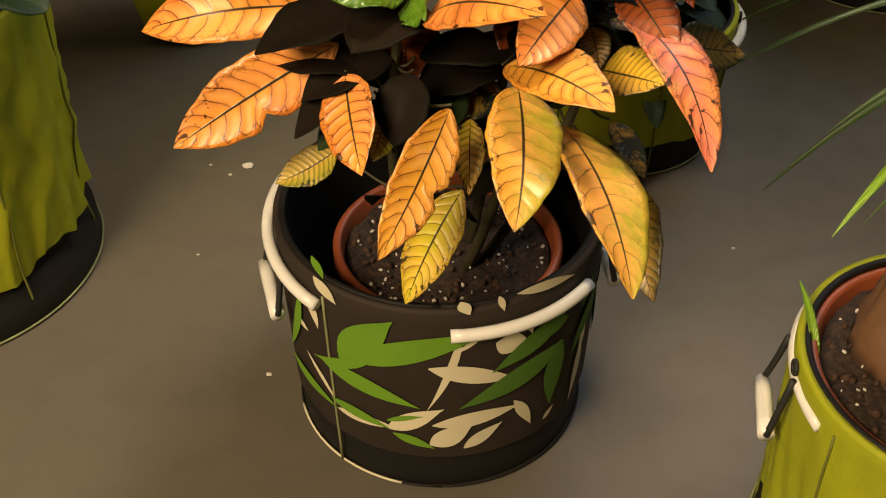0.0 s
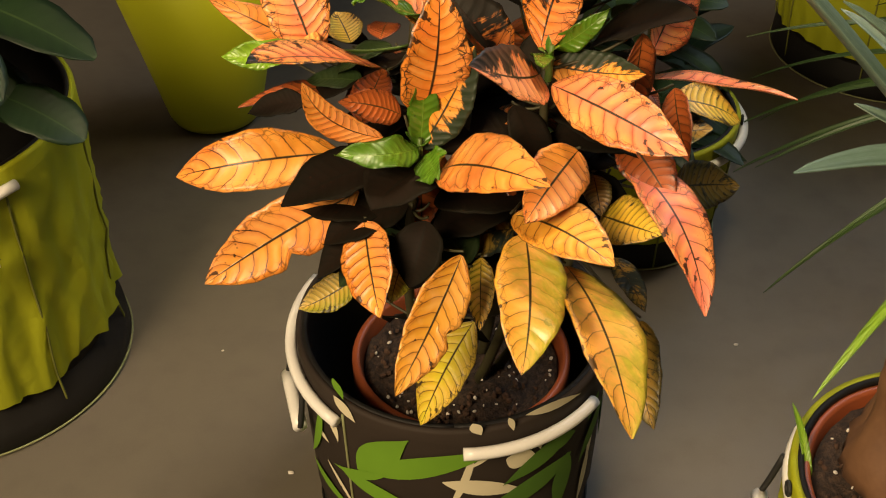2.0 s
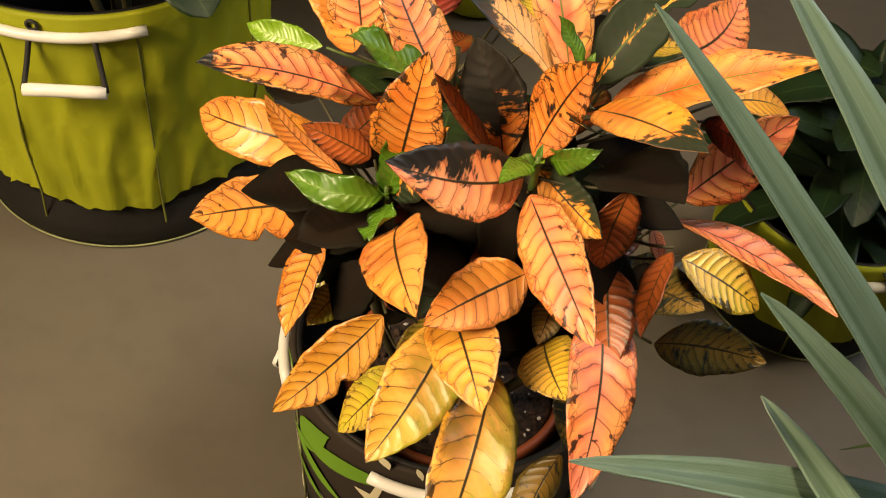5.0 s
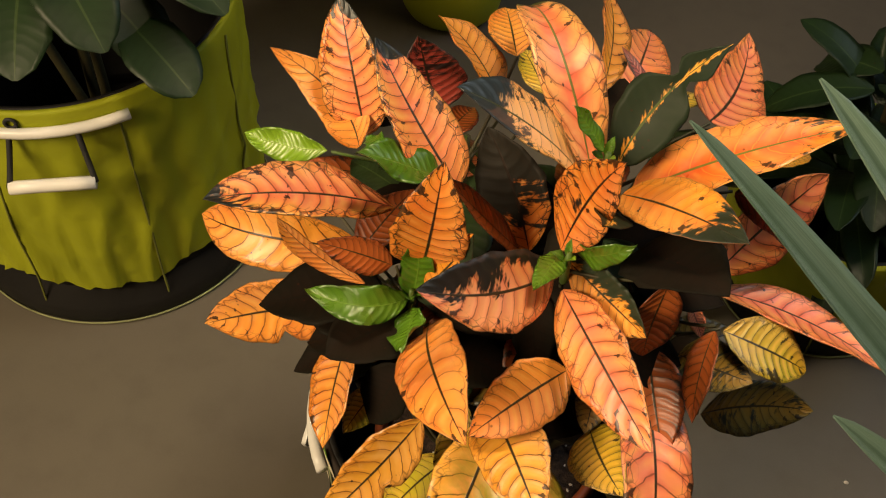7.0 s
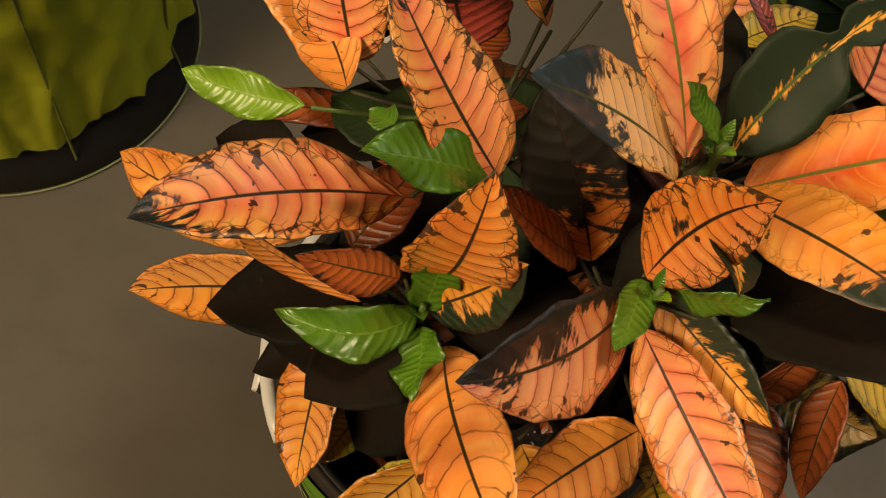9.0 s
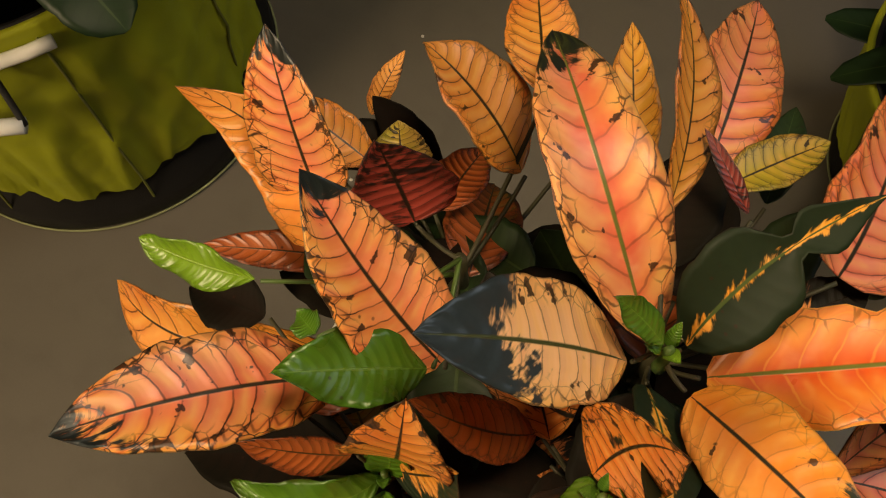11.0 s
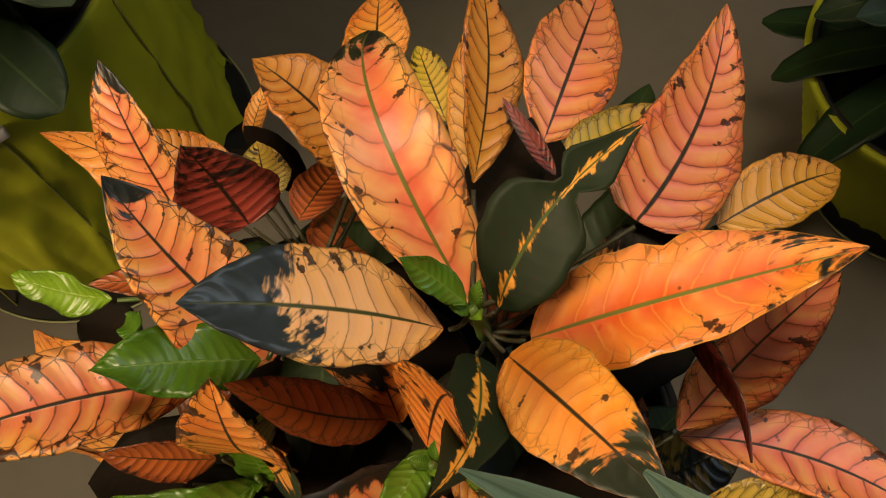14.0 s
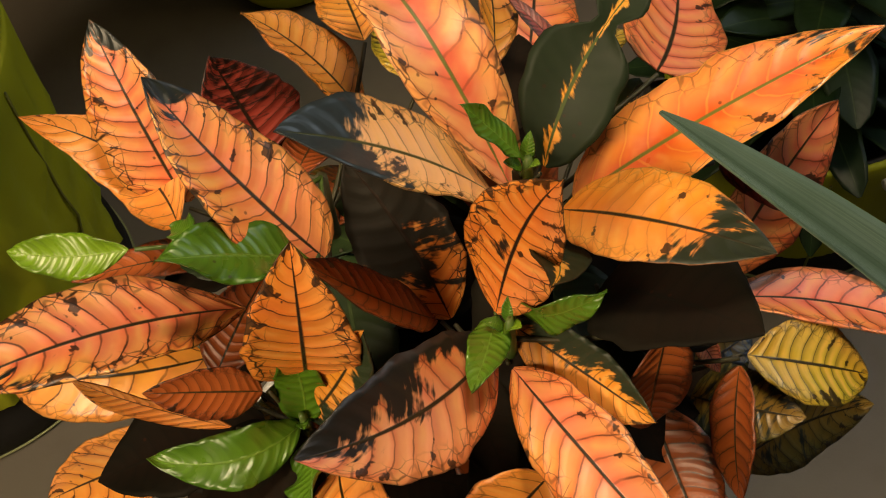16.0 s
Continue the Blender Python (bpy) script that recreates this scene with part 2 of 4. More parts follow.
DARK = (0.018, 0.010, 0.006)
INK = (0.012, 0.017, 0.016)
RIB = (0.030, 0.022, 0.008)
GREEN_RIB = (0.16, 0.17, 0.03)
LEAF = {
    "verdant": leaf_material("leaf_verdant", (0.66, 0.56, 0.03), (0.30, 0.42, 0.02), (0.02, 0.035, 0.008), (0.05, 0.11, 0.015), 0.26, 1.0, RIB, net=0.5, soft=0.06),
    "orange": leaf_material("leaf_orange", (0.82, 0.28, 0.05), (0.76, 0.20, 0.035), DARK, INK, 0.0, 0.8, RIB, net=0.15, pink=0.2),
    "amber": leaf_material("leaf_amber", (0.82, 0.34, 0.05), (0.76, 0.22, 0.03), DARK, INK, 0.10, 1.0, RIB, net=0.4, tip=0.5, pink=0.15),
    "gold": leaf_material("leaf_gold", (0.74, 0.36, 0.04), (0.60, 0.25, 0.025), DARK, INK, 0.0, 0.95, RIB, net=0.25),
    "lime": leaf_material("leaf_lime", (0.58, 0.42, 0.030), (0.27, 0.32, 0.020), (0.02, 0.03, 0.008), (0.03, 0.07, 0.015), 0.34, 0.95, RIB, net=0.6),
    "coral": leaf_material("leaf_coral", (0.86, 0.25, 0.13), (0.86, 0.36, 0.10), DARK, INK, 0.10, 0.85, RIB, net=0.6, pink=0.9, gloss=0.36, tip=0.35),
    "pale": leaf_material("leaf_pale", (0.82, 0.17, 0.08), (0.93, 0.58, 0.17), (0.24, 0.05, 0.02), INK, 0.20, 0.7, GREEN_RIB, net=0.8, pink=0.4, tip=0.9, gloss=0.38, cream=0.85),
    "flame": leaf_material("leaf_flame", (0.76, 0.11, 0.015), (0.92, 0.46, 0.04), (0.88, 0.46, 0.08), INK, 0.30, 0.5, GREEN_RIB, net=0.5, tip=0.6, gloss=0.30, pink=0.35),
    "tipped": leaf_material("leaf_tipped", (0.84, 0.22, 0.09), (0.91, 0.46, 0.09), DARK, INK, 0.28, 1.0, RIB, net=0.9, pink=0.6, tip=0.5, gloss=0.36, cream=0.7),
    # green-black tip patch lightened to blue-grey, its cool waxy sheen painted in
    "inked": leaf_material("leaf_inked", (0.93, 0.55, 0.26), (0.92, 0.50, 0.13), DARK, (0.036, 0.050, 0.058), 0.38, 0.7, (0.06, 0.07, 0.02), gloss=0.32, net=0.7, tip=0.75, cream=0.6),
    "zebra": leaf_material("leaf_zebra", (0.78, 0.21, 0.03), (0.64, 0.15, 0.025), DARK, DARK, 0.36, 1.0, DARK, net=1.0),
    # pinkish half lightened so its colour carries a whitish-pink sheen
    "halved": leaf_material("leaf_halved", (0.80, 0.34, 0.23), (0.80, 0.24, 0.12), DARK, (0.014, 0.013, 0.013), 0.46, 0.7, RIB, gloss=0.46, net=0.6, half=0.20, tip=0.12, pink=0.6),
    "dual": leaf_material("leaf_dual", (0.76, 0.29, 0.025), (0.66, 0.21, 0.025), DARK, (0.022, 0.036, 0.014), 0.47, 0.8, RIB, net=0.5, half=0.22, gloss=0.45),
    "dual_turned": leaf_material("leaf_dual_turned", (0.76, 0.29, 0.025), (0.66, 0.21, 0.025), DARK, (0.022, 0.036, 0.014), 0.47, 0.8, RIB, net=0.5, half=-0.22, gloss=0.45),
    "bottle": leaf_material("leaf_bottle", (0.74, 0.33, 0.025), (0.62, 0.26, 0.025), DARK, (0.016, 0.028, 0.011), 0.585, 0.4, (0.06, 0.09, 0.02), gloss=0.55, heart=0.5, relief_by=0.08, sheen=0.2),
    "young": leaf_material("leaf_young", (0.09, 0.20, 0.012), (0.055, 0.135, 0.009), (0.03, 0.08, 0.008), (0.02, 0.05, 0.01), 0.0, 0.2, (0.13, 0.25, 0.025), gloss=0.26, relief_by=0.35),
    "fresh": leaf_material("leaf_fresh", (0.19, 0.34, 0.015), (0.12, 0.23, 0.010), (0.06, 0.12, 0.01), (0.03, 0.06, 0.01), 0.0, 0.25, (0.22, 0.36, 0.03), gloss=0.28, relief_by=0.38),
    # near-black base colour stands for the shadow inside the plant
    "shade": leaf_material("leaf_painted_shade", (0.013, 0.008, 0.005), (0.009, 0.008, 0.005), (0.006, 0.006, 0.004), INK, 0.0, 0.5, (0.010, 0.008, 0.005), gloss=0.75, relief_by=0.1, sheen=0.08),
    "ruby": leaf_material("leaf_ruby", (0.30, 0.045, 0.03), (0.15, 0.022, 0.014), DARK, (0.02, 0.008, 0.008), 0.45, 1.0, DARK, net=0.9),
    "rust": leaf_material("leaf_rust", (0.40, 0.10, 0.020), (0.28, 0.06, 0.014), DARK, DARK, 0.34, 0.9, RIB, net=0.5),
    "murky": leaf_material("leaf_murky", (0.34, 0.20, 0.03), (0.14, 0.12, 0.025), DARK, (0.02, 0.03, 0.025), 0.46, 0.9, RIB, gloss=0.34, net=0.6),
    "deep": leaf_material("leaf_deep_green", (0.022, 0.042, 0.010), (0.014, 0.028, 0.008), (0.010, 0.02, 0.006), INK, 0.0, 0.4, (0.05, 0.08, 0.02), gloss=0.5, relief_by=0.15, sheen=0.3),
    "citron": leaf_material("leaf_citron", (0.84, 0.40, 0.08), (0.74, 0.40, 0.04), DARK, (0.46, 0.43, 0.03), 0.44, 0.9, RIB, net=0.3, half=-0.16, pink=0.2, soft=0.22),
    "dusk": leaf_material("leaf_dusk", (0.60, 0.15, 0.02), (0.50, 0.11, 0.02), DARK, (0.016, 0.012, 0.008), 0.60, 1.0, DARK, gloss=0.6, net=1.0, tip=0.5, sheen=0.15),
    "ember": leaf_material("leaf_ember", (0.80, 0.24, 0.025), (0.84, 0.31, 0.030), (0.30, 0.10, 0.02), (0.022, 0.030, 0.014), 0.40, 0.5, RIB, gloss=0.42, net=0.3, tip=0.8, half=0.10),
    "frond": leaf_material("leaf_frond", (0.045, 0.085, 0.016), (0.035, 0.07, 0.014), (0.02, 0.04, 0.01), INK, 0.0, 0.0, (0.06, 0.11, 0.02), gloss=0.4, relief_by=0.05),
    "glossy": leaf_material("leaf_glossy_green", (0.014, 0.032, 0.010), (0.010, 0.023, 0.008), (0.007, 0.015, 0.006), INK, 0.0, 0.25, (0.035, 0.06, 0.018), gloss=0.42, relief_by=0.1, sheen=0.2),
}


def fabric(name, colour, other, crease=0.6, rough=0.62):
    n = Nodes(name, rough)
    here = n.coords()
    weave = n.noise(900.0, 2.0, here)
    fold = n.noise(13.0, 3.0, here, 0.5, 0.5)
    col = n.mix(n.step(n.noise(7.0, 4.0, here), 0.3, 0.75), colour, other)
    n.bump(n.math("MULTIPLY_ADD", weave, 0.10, fold), crease, 0.012)
    n.bsdf.inputs["Specular IOR Level"].default_value = 0.3
    return n.done(n.mix(n.math("MULTIPLY", weave, 0.3), col, other))


LIME = fabric("lime_green_nylon", (0.36, 0.39, 0.012), (0.29, 0.32, 0.010), 0.5)
BLACK_CLOTH = fabric("black_nylon", (0.006, 0.0055, 0.005), (0.010, 0.009, 0.008), 0.3, 0.6)
BROWN_CLOTH = fabric("dark_brown_printed_cotton", (0.022, 0.0155, 0.011), (0.030, 0.021, 0.015), 0.2, 0.75)
PRINT_GREEN = fabric("printed_green_leaf", (0.15, 0.31, 0.018), (0.12, 0.26, 0.016), 0.15, 0.75)
PRINT_DEEP = fabric("printed_deep_green_leaf", (0.085, 0.19, 0.018), (0.065, 0.15, 0.016), 0.15, 0.75)
PRINT_CREAM = fabric("printed_cream_leaf", (0.70, 0.64, 0.44), (0.62, 0.56, 0.38), 0.15, 0.75)


def plain(name, colour, other, scale, rough, bump=0.15, grain=300.0, metallic=0.0):
    n = Nodes(name, rough, metallic)
    here = n.coords()
    big, small = n.noise(scale, 4.0, here), n.noise(grain, 3.0, here)
    n.bump(n.math("MULTIPLY_ADD", small, 0.4, big), bump, 0.001)
    return n.done(n.mix(n.math("MULTIPLY_ADD", small, 0.4, n.math("MULTIPLY_ADD", big, 1.2, -0.3), True), colour, other), n.math("MULTIPLY_ADD", big, 0.2, rough - 0.1))


TUBE = plain("white_plastic_tube", (0.82, 0.81, 0.77), (0.74, 0.73, 0.68), 14, 0.32, 0.05)
PIPING = plain("pale_piping", (0.30, 0.32, 0.14), (0.16, 0.17, 0.08), 30, 0.6)
CORD = plain("black_cord", (0.012, 0.012, 0.012), (0.02, 0.02, 0.018), 60, 0.7, 0.4, 500)
TERRACOTTA = plain("terracotta_plastic", (0.34, 0.085, 0.028), (0.28, 0.068, 0.024), 18, 0.42, 0.1)
PLANTER = plain("matt_lime_plastic", (0.56, 0.60, 0.012), (0.50, 0.54, 0.012), 5, 0.5, 0.08)
STALK = plain("brown_green_stalk", (0.055, 0.055, 0.018), (0.035, 0.026, 0.012), 60, 0.6, 0.4)
YOUNG_STALK = plain("green_stalk", (0.10, 0.17, 0.03), (0.06, 0.10, 0.02), 60, 0.45, 0.2)
BARK = plain("brown_trunk_bark", (0.20, 0.10, 0.045), (0.10, 0.048, 0.022), 22, 0.75, 0.8, 120)
PERLITE = plain("white_perlite", (0.72, 0.68, 0.60), (0.55, 0.50, 0.42), 200, 0.8)
CHIP = plain("brown_bark_chip", (0.075, 0.035, 0.018), (0.035, 0.018, 0.010), 90, 0.85, 0.5)
WALL = plain("painted_plaster", (0.20, 0.18, 0.16), (0.17, 0.155, 0.14), 3, 0.85)


def soil_material():
    n = Nodes("dark_potting_soil", 0.9)
    here = n.coords()
    grit = n.noise(140.0, 5.0, here, 0.7)
    n.bump(grit, 0.9, 0.006)
    return n.done(n.mix(n.step(grit, 0.35, 0.7), (0.014, 0.008, 0.005), (0.075, 0.042, 0.024)))


SOIL = soil_material()


def floor_material():
    n = Nodes("grey_linoleum", 0.5)
    here = n.coords()
    cloud, mid, grain = n.noise(1.6, 4.0, here), n.noise(18.0, 4.0, here), n.noise(420.0, 3.0, here)
    col = n.mix(n.step(cloud, 0.3, 0.7), (0.104, 0.090, 0.069), (0.120, 0.104, 0.080))
    col = n.mix(n.math("MULTIPLY", n.step(mid, 0.42, 0.75), 0.5), col, (0.084, 0.072, 0.055))
    col = n.mix(n.math("MULTIPLY_ADD", grain, 0.5, -0.1, True), col, (0.135, 0.118, 0.092))
    dirt = n.math("SUBTRACT", 1.0, n.step(n.cells(11.0, here, "F1"), 0.012, 0.03))
    dirt = n.math("MULTIPLY", dirt, n.step(n.noise(9.0, 2.0, here), 0.52, 0.6))
    col = n.mix(n.math("MULTIPLY", dirt, 0.6), col, (0.05, 0.042, 0.034))
    n.bump(n.math("MULTIPLY_ADD", mid, 0.5, grain), 0.08, 0.0008)
    return n.done(col, n.math("MULTIPLY_ADD", mid, 0.25, 0.40))


FLOOR = floor_material()


def strap_material():
    n = Nodes("grey_green_strap_leaf", 0.30)
    u, v, _ = n.split(n.coords("UV"))
    here = n.coords()
    stripes = n.noise(1.0, 4.0, n.xyz(n.math("MULTIPLY", u, 3.0), n.math("MULTIPLY", v, 60.0), n.random()), 0.6)
    col = n.mix(n.step(stripes, 0.3, 0.7), (0.095, 0.155, 0.110), (0.160, 0.235, 0.185))
    col = n.mix(n.math("MULTIPLY", n.step(n.noise(30.0, 4.0, here), 0.5, 0.75), 0.4), col, (0.065, 0.120, 0.065))
    rib = n.math("ABSOLUTE", n.math("SUBTRACT", v, 0.5))
    col = n.mix(n.math("MULTIPLY", n.math("SUBTRACT", 1.0, n.step(rib, 0.03, 0.12)), 0.55), col, (0.035, 0.070, 0.028))
    n.bump(stripes, 0.3, 0.0008)
    return n.done(col)


STRAP = strap_material()


# ---------------------------------------------------------------- mesh helpers
def link(name, bm, material, parent=None, label="", smooth=True):
    data = bpy.data.meshes.new(name)
    bm.normal_update()
    bm.to_mesh(data)
    bm.free()
    data.materials.append(material)
    if smooth:
        for p in data.polygons:
            p.use_smooth = True
    ob = new(name, data)
    ob.parent = parent
    if label:
        ob["label"] = label
    return ob


def part(name, bm, material, parent, label="", smooth=True):
    return link(name, bm, material, parent, label, smooth)


def thing(name, place, label, category, group="", kind=""):
    ob = new(name)
    ob.location = place
    ob.empty_display_size = 0.05
    return tagged(ob, label, category, group, kind)


def lathe(profile, steps=64, ripple=None, start=0.0, sweep=360.0):
    """A turned shell through (radius, height) pairs; ripple(angle, height) is added to the radius."""
    bm = bmesh.new()
    full = sweep >= 360.0
    rings = []
    for r, z in profile:
        ring = []
        for i in range(steps if full else steps + 1):
            a = radians(start + sweep * i / steps)
            q = r + (ripple(a, z) if ripple and r > 1e-4 else 0.0)
            ring.append(bm.verts.new((q * math.sin(a), -q * math.cos(a), z)))
        rings.append(ring)
    for lo, hi in zip(rings, rings[1:]):
        m = len(lo)
        for i in range(m if full else m - 1):
            j = (i + 1) % m
            bm.faces.new((lo[i], lo[j], hi[j], hi[i]))
    return bm


def tube(points, radius, sides=8, taper=1.0, bm=None):
    """A closed round bar along points."""
    bm = bm or bmesh.new()
    pts = [Vector(p) for p in points]
    side = None
    rings = []
    for i, p in enumerate(pts):
        d = (pts[min(i + 1, len(pts) - 1)] - pts[max(i - 1, 0)]).normalized()
        side = d.orthogonal().normalized() if side is None else (side - d * side.dot(d)).normalized()
        up = d.cross(side)
        r = radius * (1 + (taper - 1) * i / (len(pts) - 1))
        rings.append([bm.verts.new(p + (side * math.cos(k * 2 * math.pi / sides) + up * math.sin(k * 2 * math.pi / sides)) * r) for k in range(sides)])
    for a, b in zip(rings, rings[1:]):
        for k in range(sides):
            bm.faces.new((a[k], a[(k + 1) % sides], b[(k + 1) % sides], b[k]))
    bm.faces.new(rings[0][::-1])
    bm.faces.new(rings[-1])
    return bm


def curve_points(a, b, lift=(0, 0, 0), count=8):
    a, b, lift = Vector(a), Vector(b), Vector(lift)
    return [a.lerp(b, i / count) + lift * (4 * (i / count) * (1 - i / count)) for i in range(count + 1)]


def blade(base, tip, width, arch=0.0, roll=0.0, fold=0.12, wave=0.0, seed=0, shape=(0.62, 0.88), sway=0.0, long=13, across=8, thick=0.0007, bite=0.0, waist=0.0):
    """A leaf blade from base to tip: width in metres, arch as a share of its length, roll about its axis in degrees,
    fold of the halves upwards, wave of the margins. Its UV runs along and across."""
    rng = random.Random(seed)
    base, tip = Vector(base), Vector(tip)
    axis = tip - base
    size = axis.length
    axis.normalize()
    up = Vector((0.0, -0.12, 1.0))
    up = (up - axis * up.dot(axis))
    up = up.normalized() if up.length > 1e-3 else axis.orthogonal().normalized()
    up = Matrix.Rotation(radians(roll), 3, axis) @ up
    out = axis.cross(up)
    pu, pd = shape
    top = (pu / (pu + pd)) ** pu * (pd / (pu + pd)) ** pd
    f1, f2 = rng.uniform(9, 15), rng.uniform(0, 6)
    bm = bmesh.new()
    uv = bm.loops.layers.uv.new("UVMap")
    grid = {}
    for i in range(long + 1):
        u = i / long
        spine = base + axis * (size * u) + up * (arch * size * 4 * u * (1 - u)) + out * (sway * size * 4 * u * (1 - u))
        slope = arch * 4 * (1 - 2 * u)
        nrm = (up - axis * slope).normalized()
        w = 0.5 * width * ((max(u, 0.004) ** pu) * (max(1 - u, 0.002) ** pd) / top)
        for j in range(across + 1):
            v = 2 * j / across - 1
            wob = wave * math.sin(u * f1 + f2 + (2.0 if v > 0 else 0.0)) * v * v * min(1.0, 5 * u * (1.2 - u))
            here = w * (1 + 0.03 * math.sin(u * f1 * 1.7 + (1 if v > 0 else 3)) + 0.016 * math.sin(u * 47 + f2 + (2 if v > 0 else 0)))
            if bite * v > 0.0 and abs(v) > 0.2:
                here *= 1 - abs(bite) * math.exp(-((u - 0.50) / 0.05) ** 2)
            here *= 1 - waist * math.exp(-((u - 0.64) / 0.07) ** 2)
            q = spine + out * (here * v) + nrm * (fold * abs(v) ** 1.5 * w * 2 - 0.10 * w * v * v + wob * width)
            for layer, dz in ((0, 0.0), (1, -thick)):
                grid[i, j, layer] = bm.verts.new(q + nrm * dz)
    def quad(keys, layer):
        f = bm.faces.new([grid[i, j, layer if layer < 2 else k] for i, j, k in keys])
        for loop, (i, j, k) in zip(f.loops, keys):
            loop[uv].uv = (i / long, j / across)
    for i in range(long):
        for j in range(across):
            quad([(i, j, 0), (i, j + 1, 0), (i + 1, j + 1, 0), (i + 1, j, 0)][::-1], 0)
            quad([(i, j, 1), (i, j + 1, 1), (i + 1, j + 1, 1), (i + 1, j, 1)], 1)
        quad([(i, 0, 0), (i + 1, 0, 0), (i + 1, 0, 1), (i, 0, 1)][::-1], 2)
        quad([(i, across, 0), (i + 1, across, 0), (i + 1, across, 1), (i, across, 1)], 2)
    return bm


# ---------------------------------------------------------------- setting
def box(name, lo, hi, material, label):
    bm = bmesh.new()
    bmesh.ops.create_cube(bm, size=1.0)
    for v in bm.verts:
        v.co = Vector([a + (b - a) * (c + 0.5) for a, b, c in zip(lo, hi, v.co)])
    return tagged(link(name, bm, material, None, label, False), label, "", "", "structure")


tagged(box("floor", (-4, -3, -0.1), (4, 5, 0), FLOOR, "smooth grey-brown linoleum floor with faint specks"), category="floor")
for wall_name, lo, hi in (("wall_north", (-4.1, 5, -0.1), (4.1, 5.15, 2.9)), ("wall_south", (-4.1, -3.15, -0.1), (4.1, -3, 2.9)),
                          ("wall_east", (4, -3, -0.1), (4.15, 5, 2.9)), ("wall_west", (-4.15, -3, -0.1), (-4, 5, 2.9))):
    tagged(box(wall_name, lo, hi, WALL, "plain painted plaster wall"), category="wall")
tagged(box("ceiling", (-4, -3, 2.8), (4, 5, 2.95), WALL, "plain painted ceiling"), category="ceiling")


# ---------------------------------------------------------------- fabric buckets
def around(radius, z, degrees):
    a = radians(degrees)
    return Vector((radius * math.sin(a), -radius * math.cos(a), z))


def fabric_bucket(place, base_r, rim_r, height, band, cloth, label, seams, arcs, grips, folds=0.004, seed=1, group="", tube_out=0.0105):
    """A collapsible cloth bucket: shell, dark foot band, piping, white rim tubes and hanging grips. Angles in degrees from the front."""
    rng = random.Random(seed)
    p1, p2, p3 = rng.uniform(0, 6), rng.uniform(0, 6), rng.uniform(0, 6)
    ob = thing("fabric_bucket", place, label, "bucket", group)

    waist = min(base_r, rim_r) - 1.6 * folds

    def radius(z):
        return waist + (rim_r - waist) * z / height

    def ripple(a, z):
        low = 1 - z / height
        soft = 0.6 * math.sin(9 * a + p1 + 6 * z) + 0.5 * math.sin(17 * a + p2 - 9 * z) + 0.5 * math.sin(31 * a + p3 + 20 * z)
        ridge = 1 - abs(math.sin(13 * a + p2 + 5 * math.sin(7 * z + a)))
        return folds * (0.35 + low) * (0.5 * soft + 0.9 * ridge ** 3 - 0.05) * min(1.0, (height - z) / 0.05)

    steps = 220
    profile = [(radius(z) + 0.0035, z) for z in [band + (height - band) * k / 14 for k in range(15)]]
    profile += [(rim_r + 0.002, height + 0.004), (rim_r - 0.004, height + 0.004)] + [(rim_r - 0.005, height - 0.004)]
    part("lining", lathe([(radius(z) - 0.005, z) for z in (height, height * 0.6, height * 0.3, 0.012)] + [(0.0, 0.012)], 64), BLACK_CLOTH, ob, "black lining")
    bm = lathe(profile, steps, ripple)
    # scalloped lower hem
    for v in bm.verts:
        if abs(v.co.z - band) < 1e-5:
            a = math.atan2(v.co.x, -v.co.y)
            v.co.z += 0.5 * folds * (1.5 * math.sin(5 * a + p1) + 1.2 * math.sin(11 * a + p3))
    part("body", bm, cloth, ob)
    part("foot_band", lathe([(0.0, 0.002), (base_r - 0.003, 0.002), (base_r, 0.008), (base_r - 0.002, band * 0.5), (radius(band) - 2 * folds - 0.002, band + 0.004), (radius(band) - 2 * folds - 0.004, band + 0.02)], 96), BLACK_CLOTH, ob, "black cloth foot band")
    ring = [around(base_r + 0.0015, 0.0045, d) for d in range(0, 361, 4)]
    if cloth is LIME:
        part("piping", tube(ring, 0.0015, 6), PIPING, ob, "pale piping round the foot")
    else:
        part("piping", tube(ring, 0.0015, 6), BLACK_CLOTH, ob, "dark piping round the foot")
        part("piping", tube([around(base_r + 0.0025, 0.0055, d) for d in range(-75, -14, 4)], 0.0015, 6), PRINT_CREAM, ob, "worn pale piping at the foot")
    part("lining_hem", tube([around(rim_r - 0.006, height + 0.001, d) for d in range(0, 361, 5)], 0.0045, 6), BLACK_CLOTH, ob, "black hem inside the rim")
    for d in seams:
        pts = [around(max(radius(z) + 0.0045 + ripple(radians(d), z), base_r - 0.004 if z < band * 0.7 else 0), z, d) for z in [0.006 + (height - 0.02) * k / 10 for k in range(11)]]
        part("seam", tube(pts, 0.0016, 5), PIPING if cloth is not LIME else SEAM, ob)
    for d0, d1, z0, z1 in arcs:
        if cloth is LIME:
            eye = around(rim_r + 0.006, height - 0.008, d0 + 0.62 * (d1 - d0))
            side, down = around(1, 0, d0 + 0.62 * (d1 - d0) + 90), Vector((0, 0, 1))
            part("eyelet", tube([eye + (side * math.cos(k * math.pi / 6) + down * math.sin(k * math.pi / 6)) * 0.0065 for k in range(13)], 0.0022, 6), CORD, ob, "black eyelet")
        pts = [around(rim_r + tube_out, z0 + (z1 - z0) * k / 14, d0 + (d1 - d0) * k / 14) for k in range(15)]
        part("rim_tube", tube(pts, 0.0068, 10), TUBE, ob, "white plastic tube")
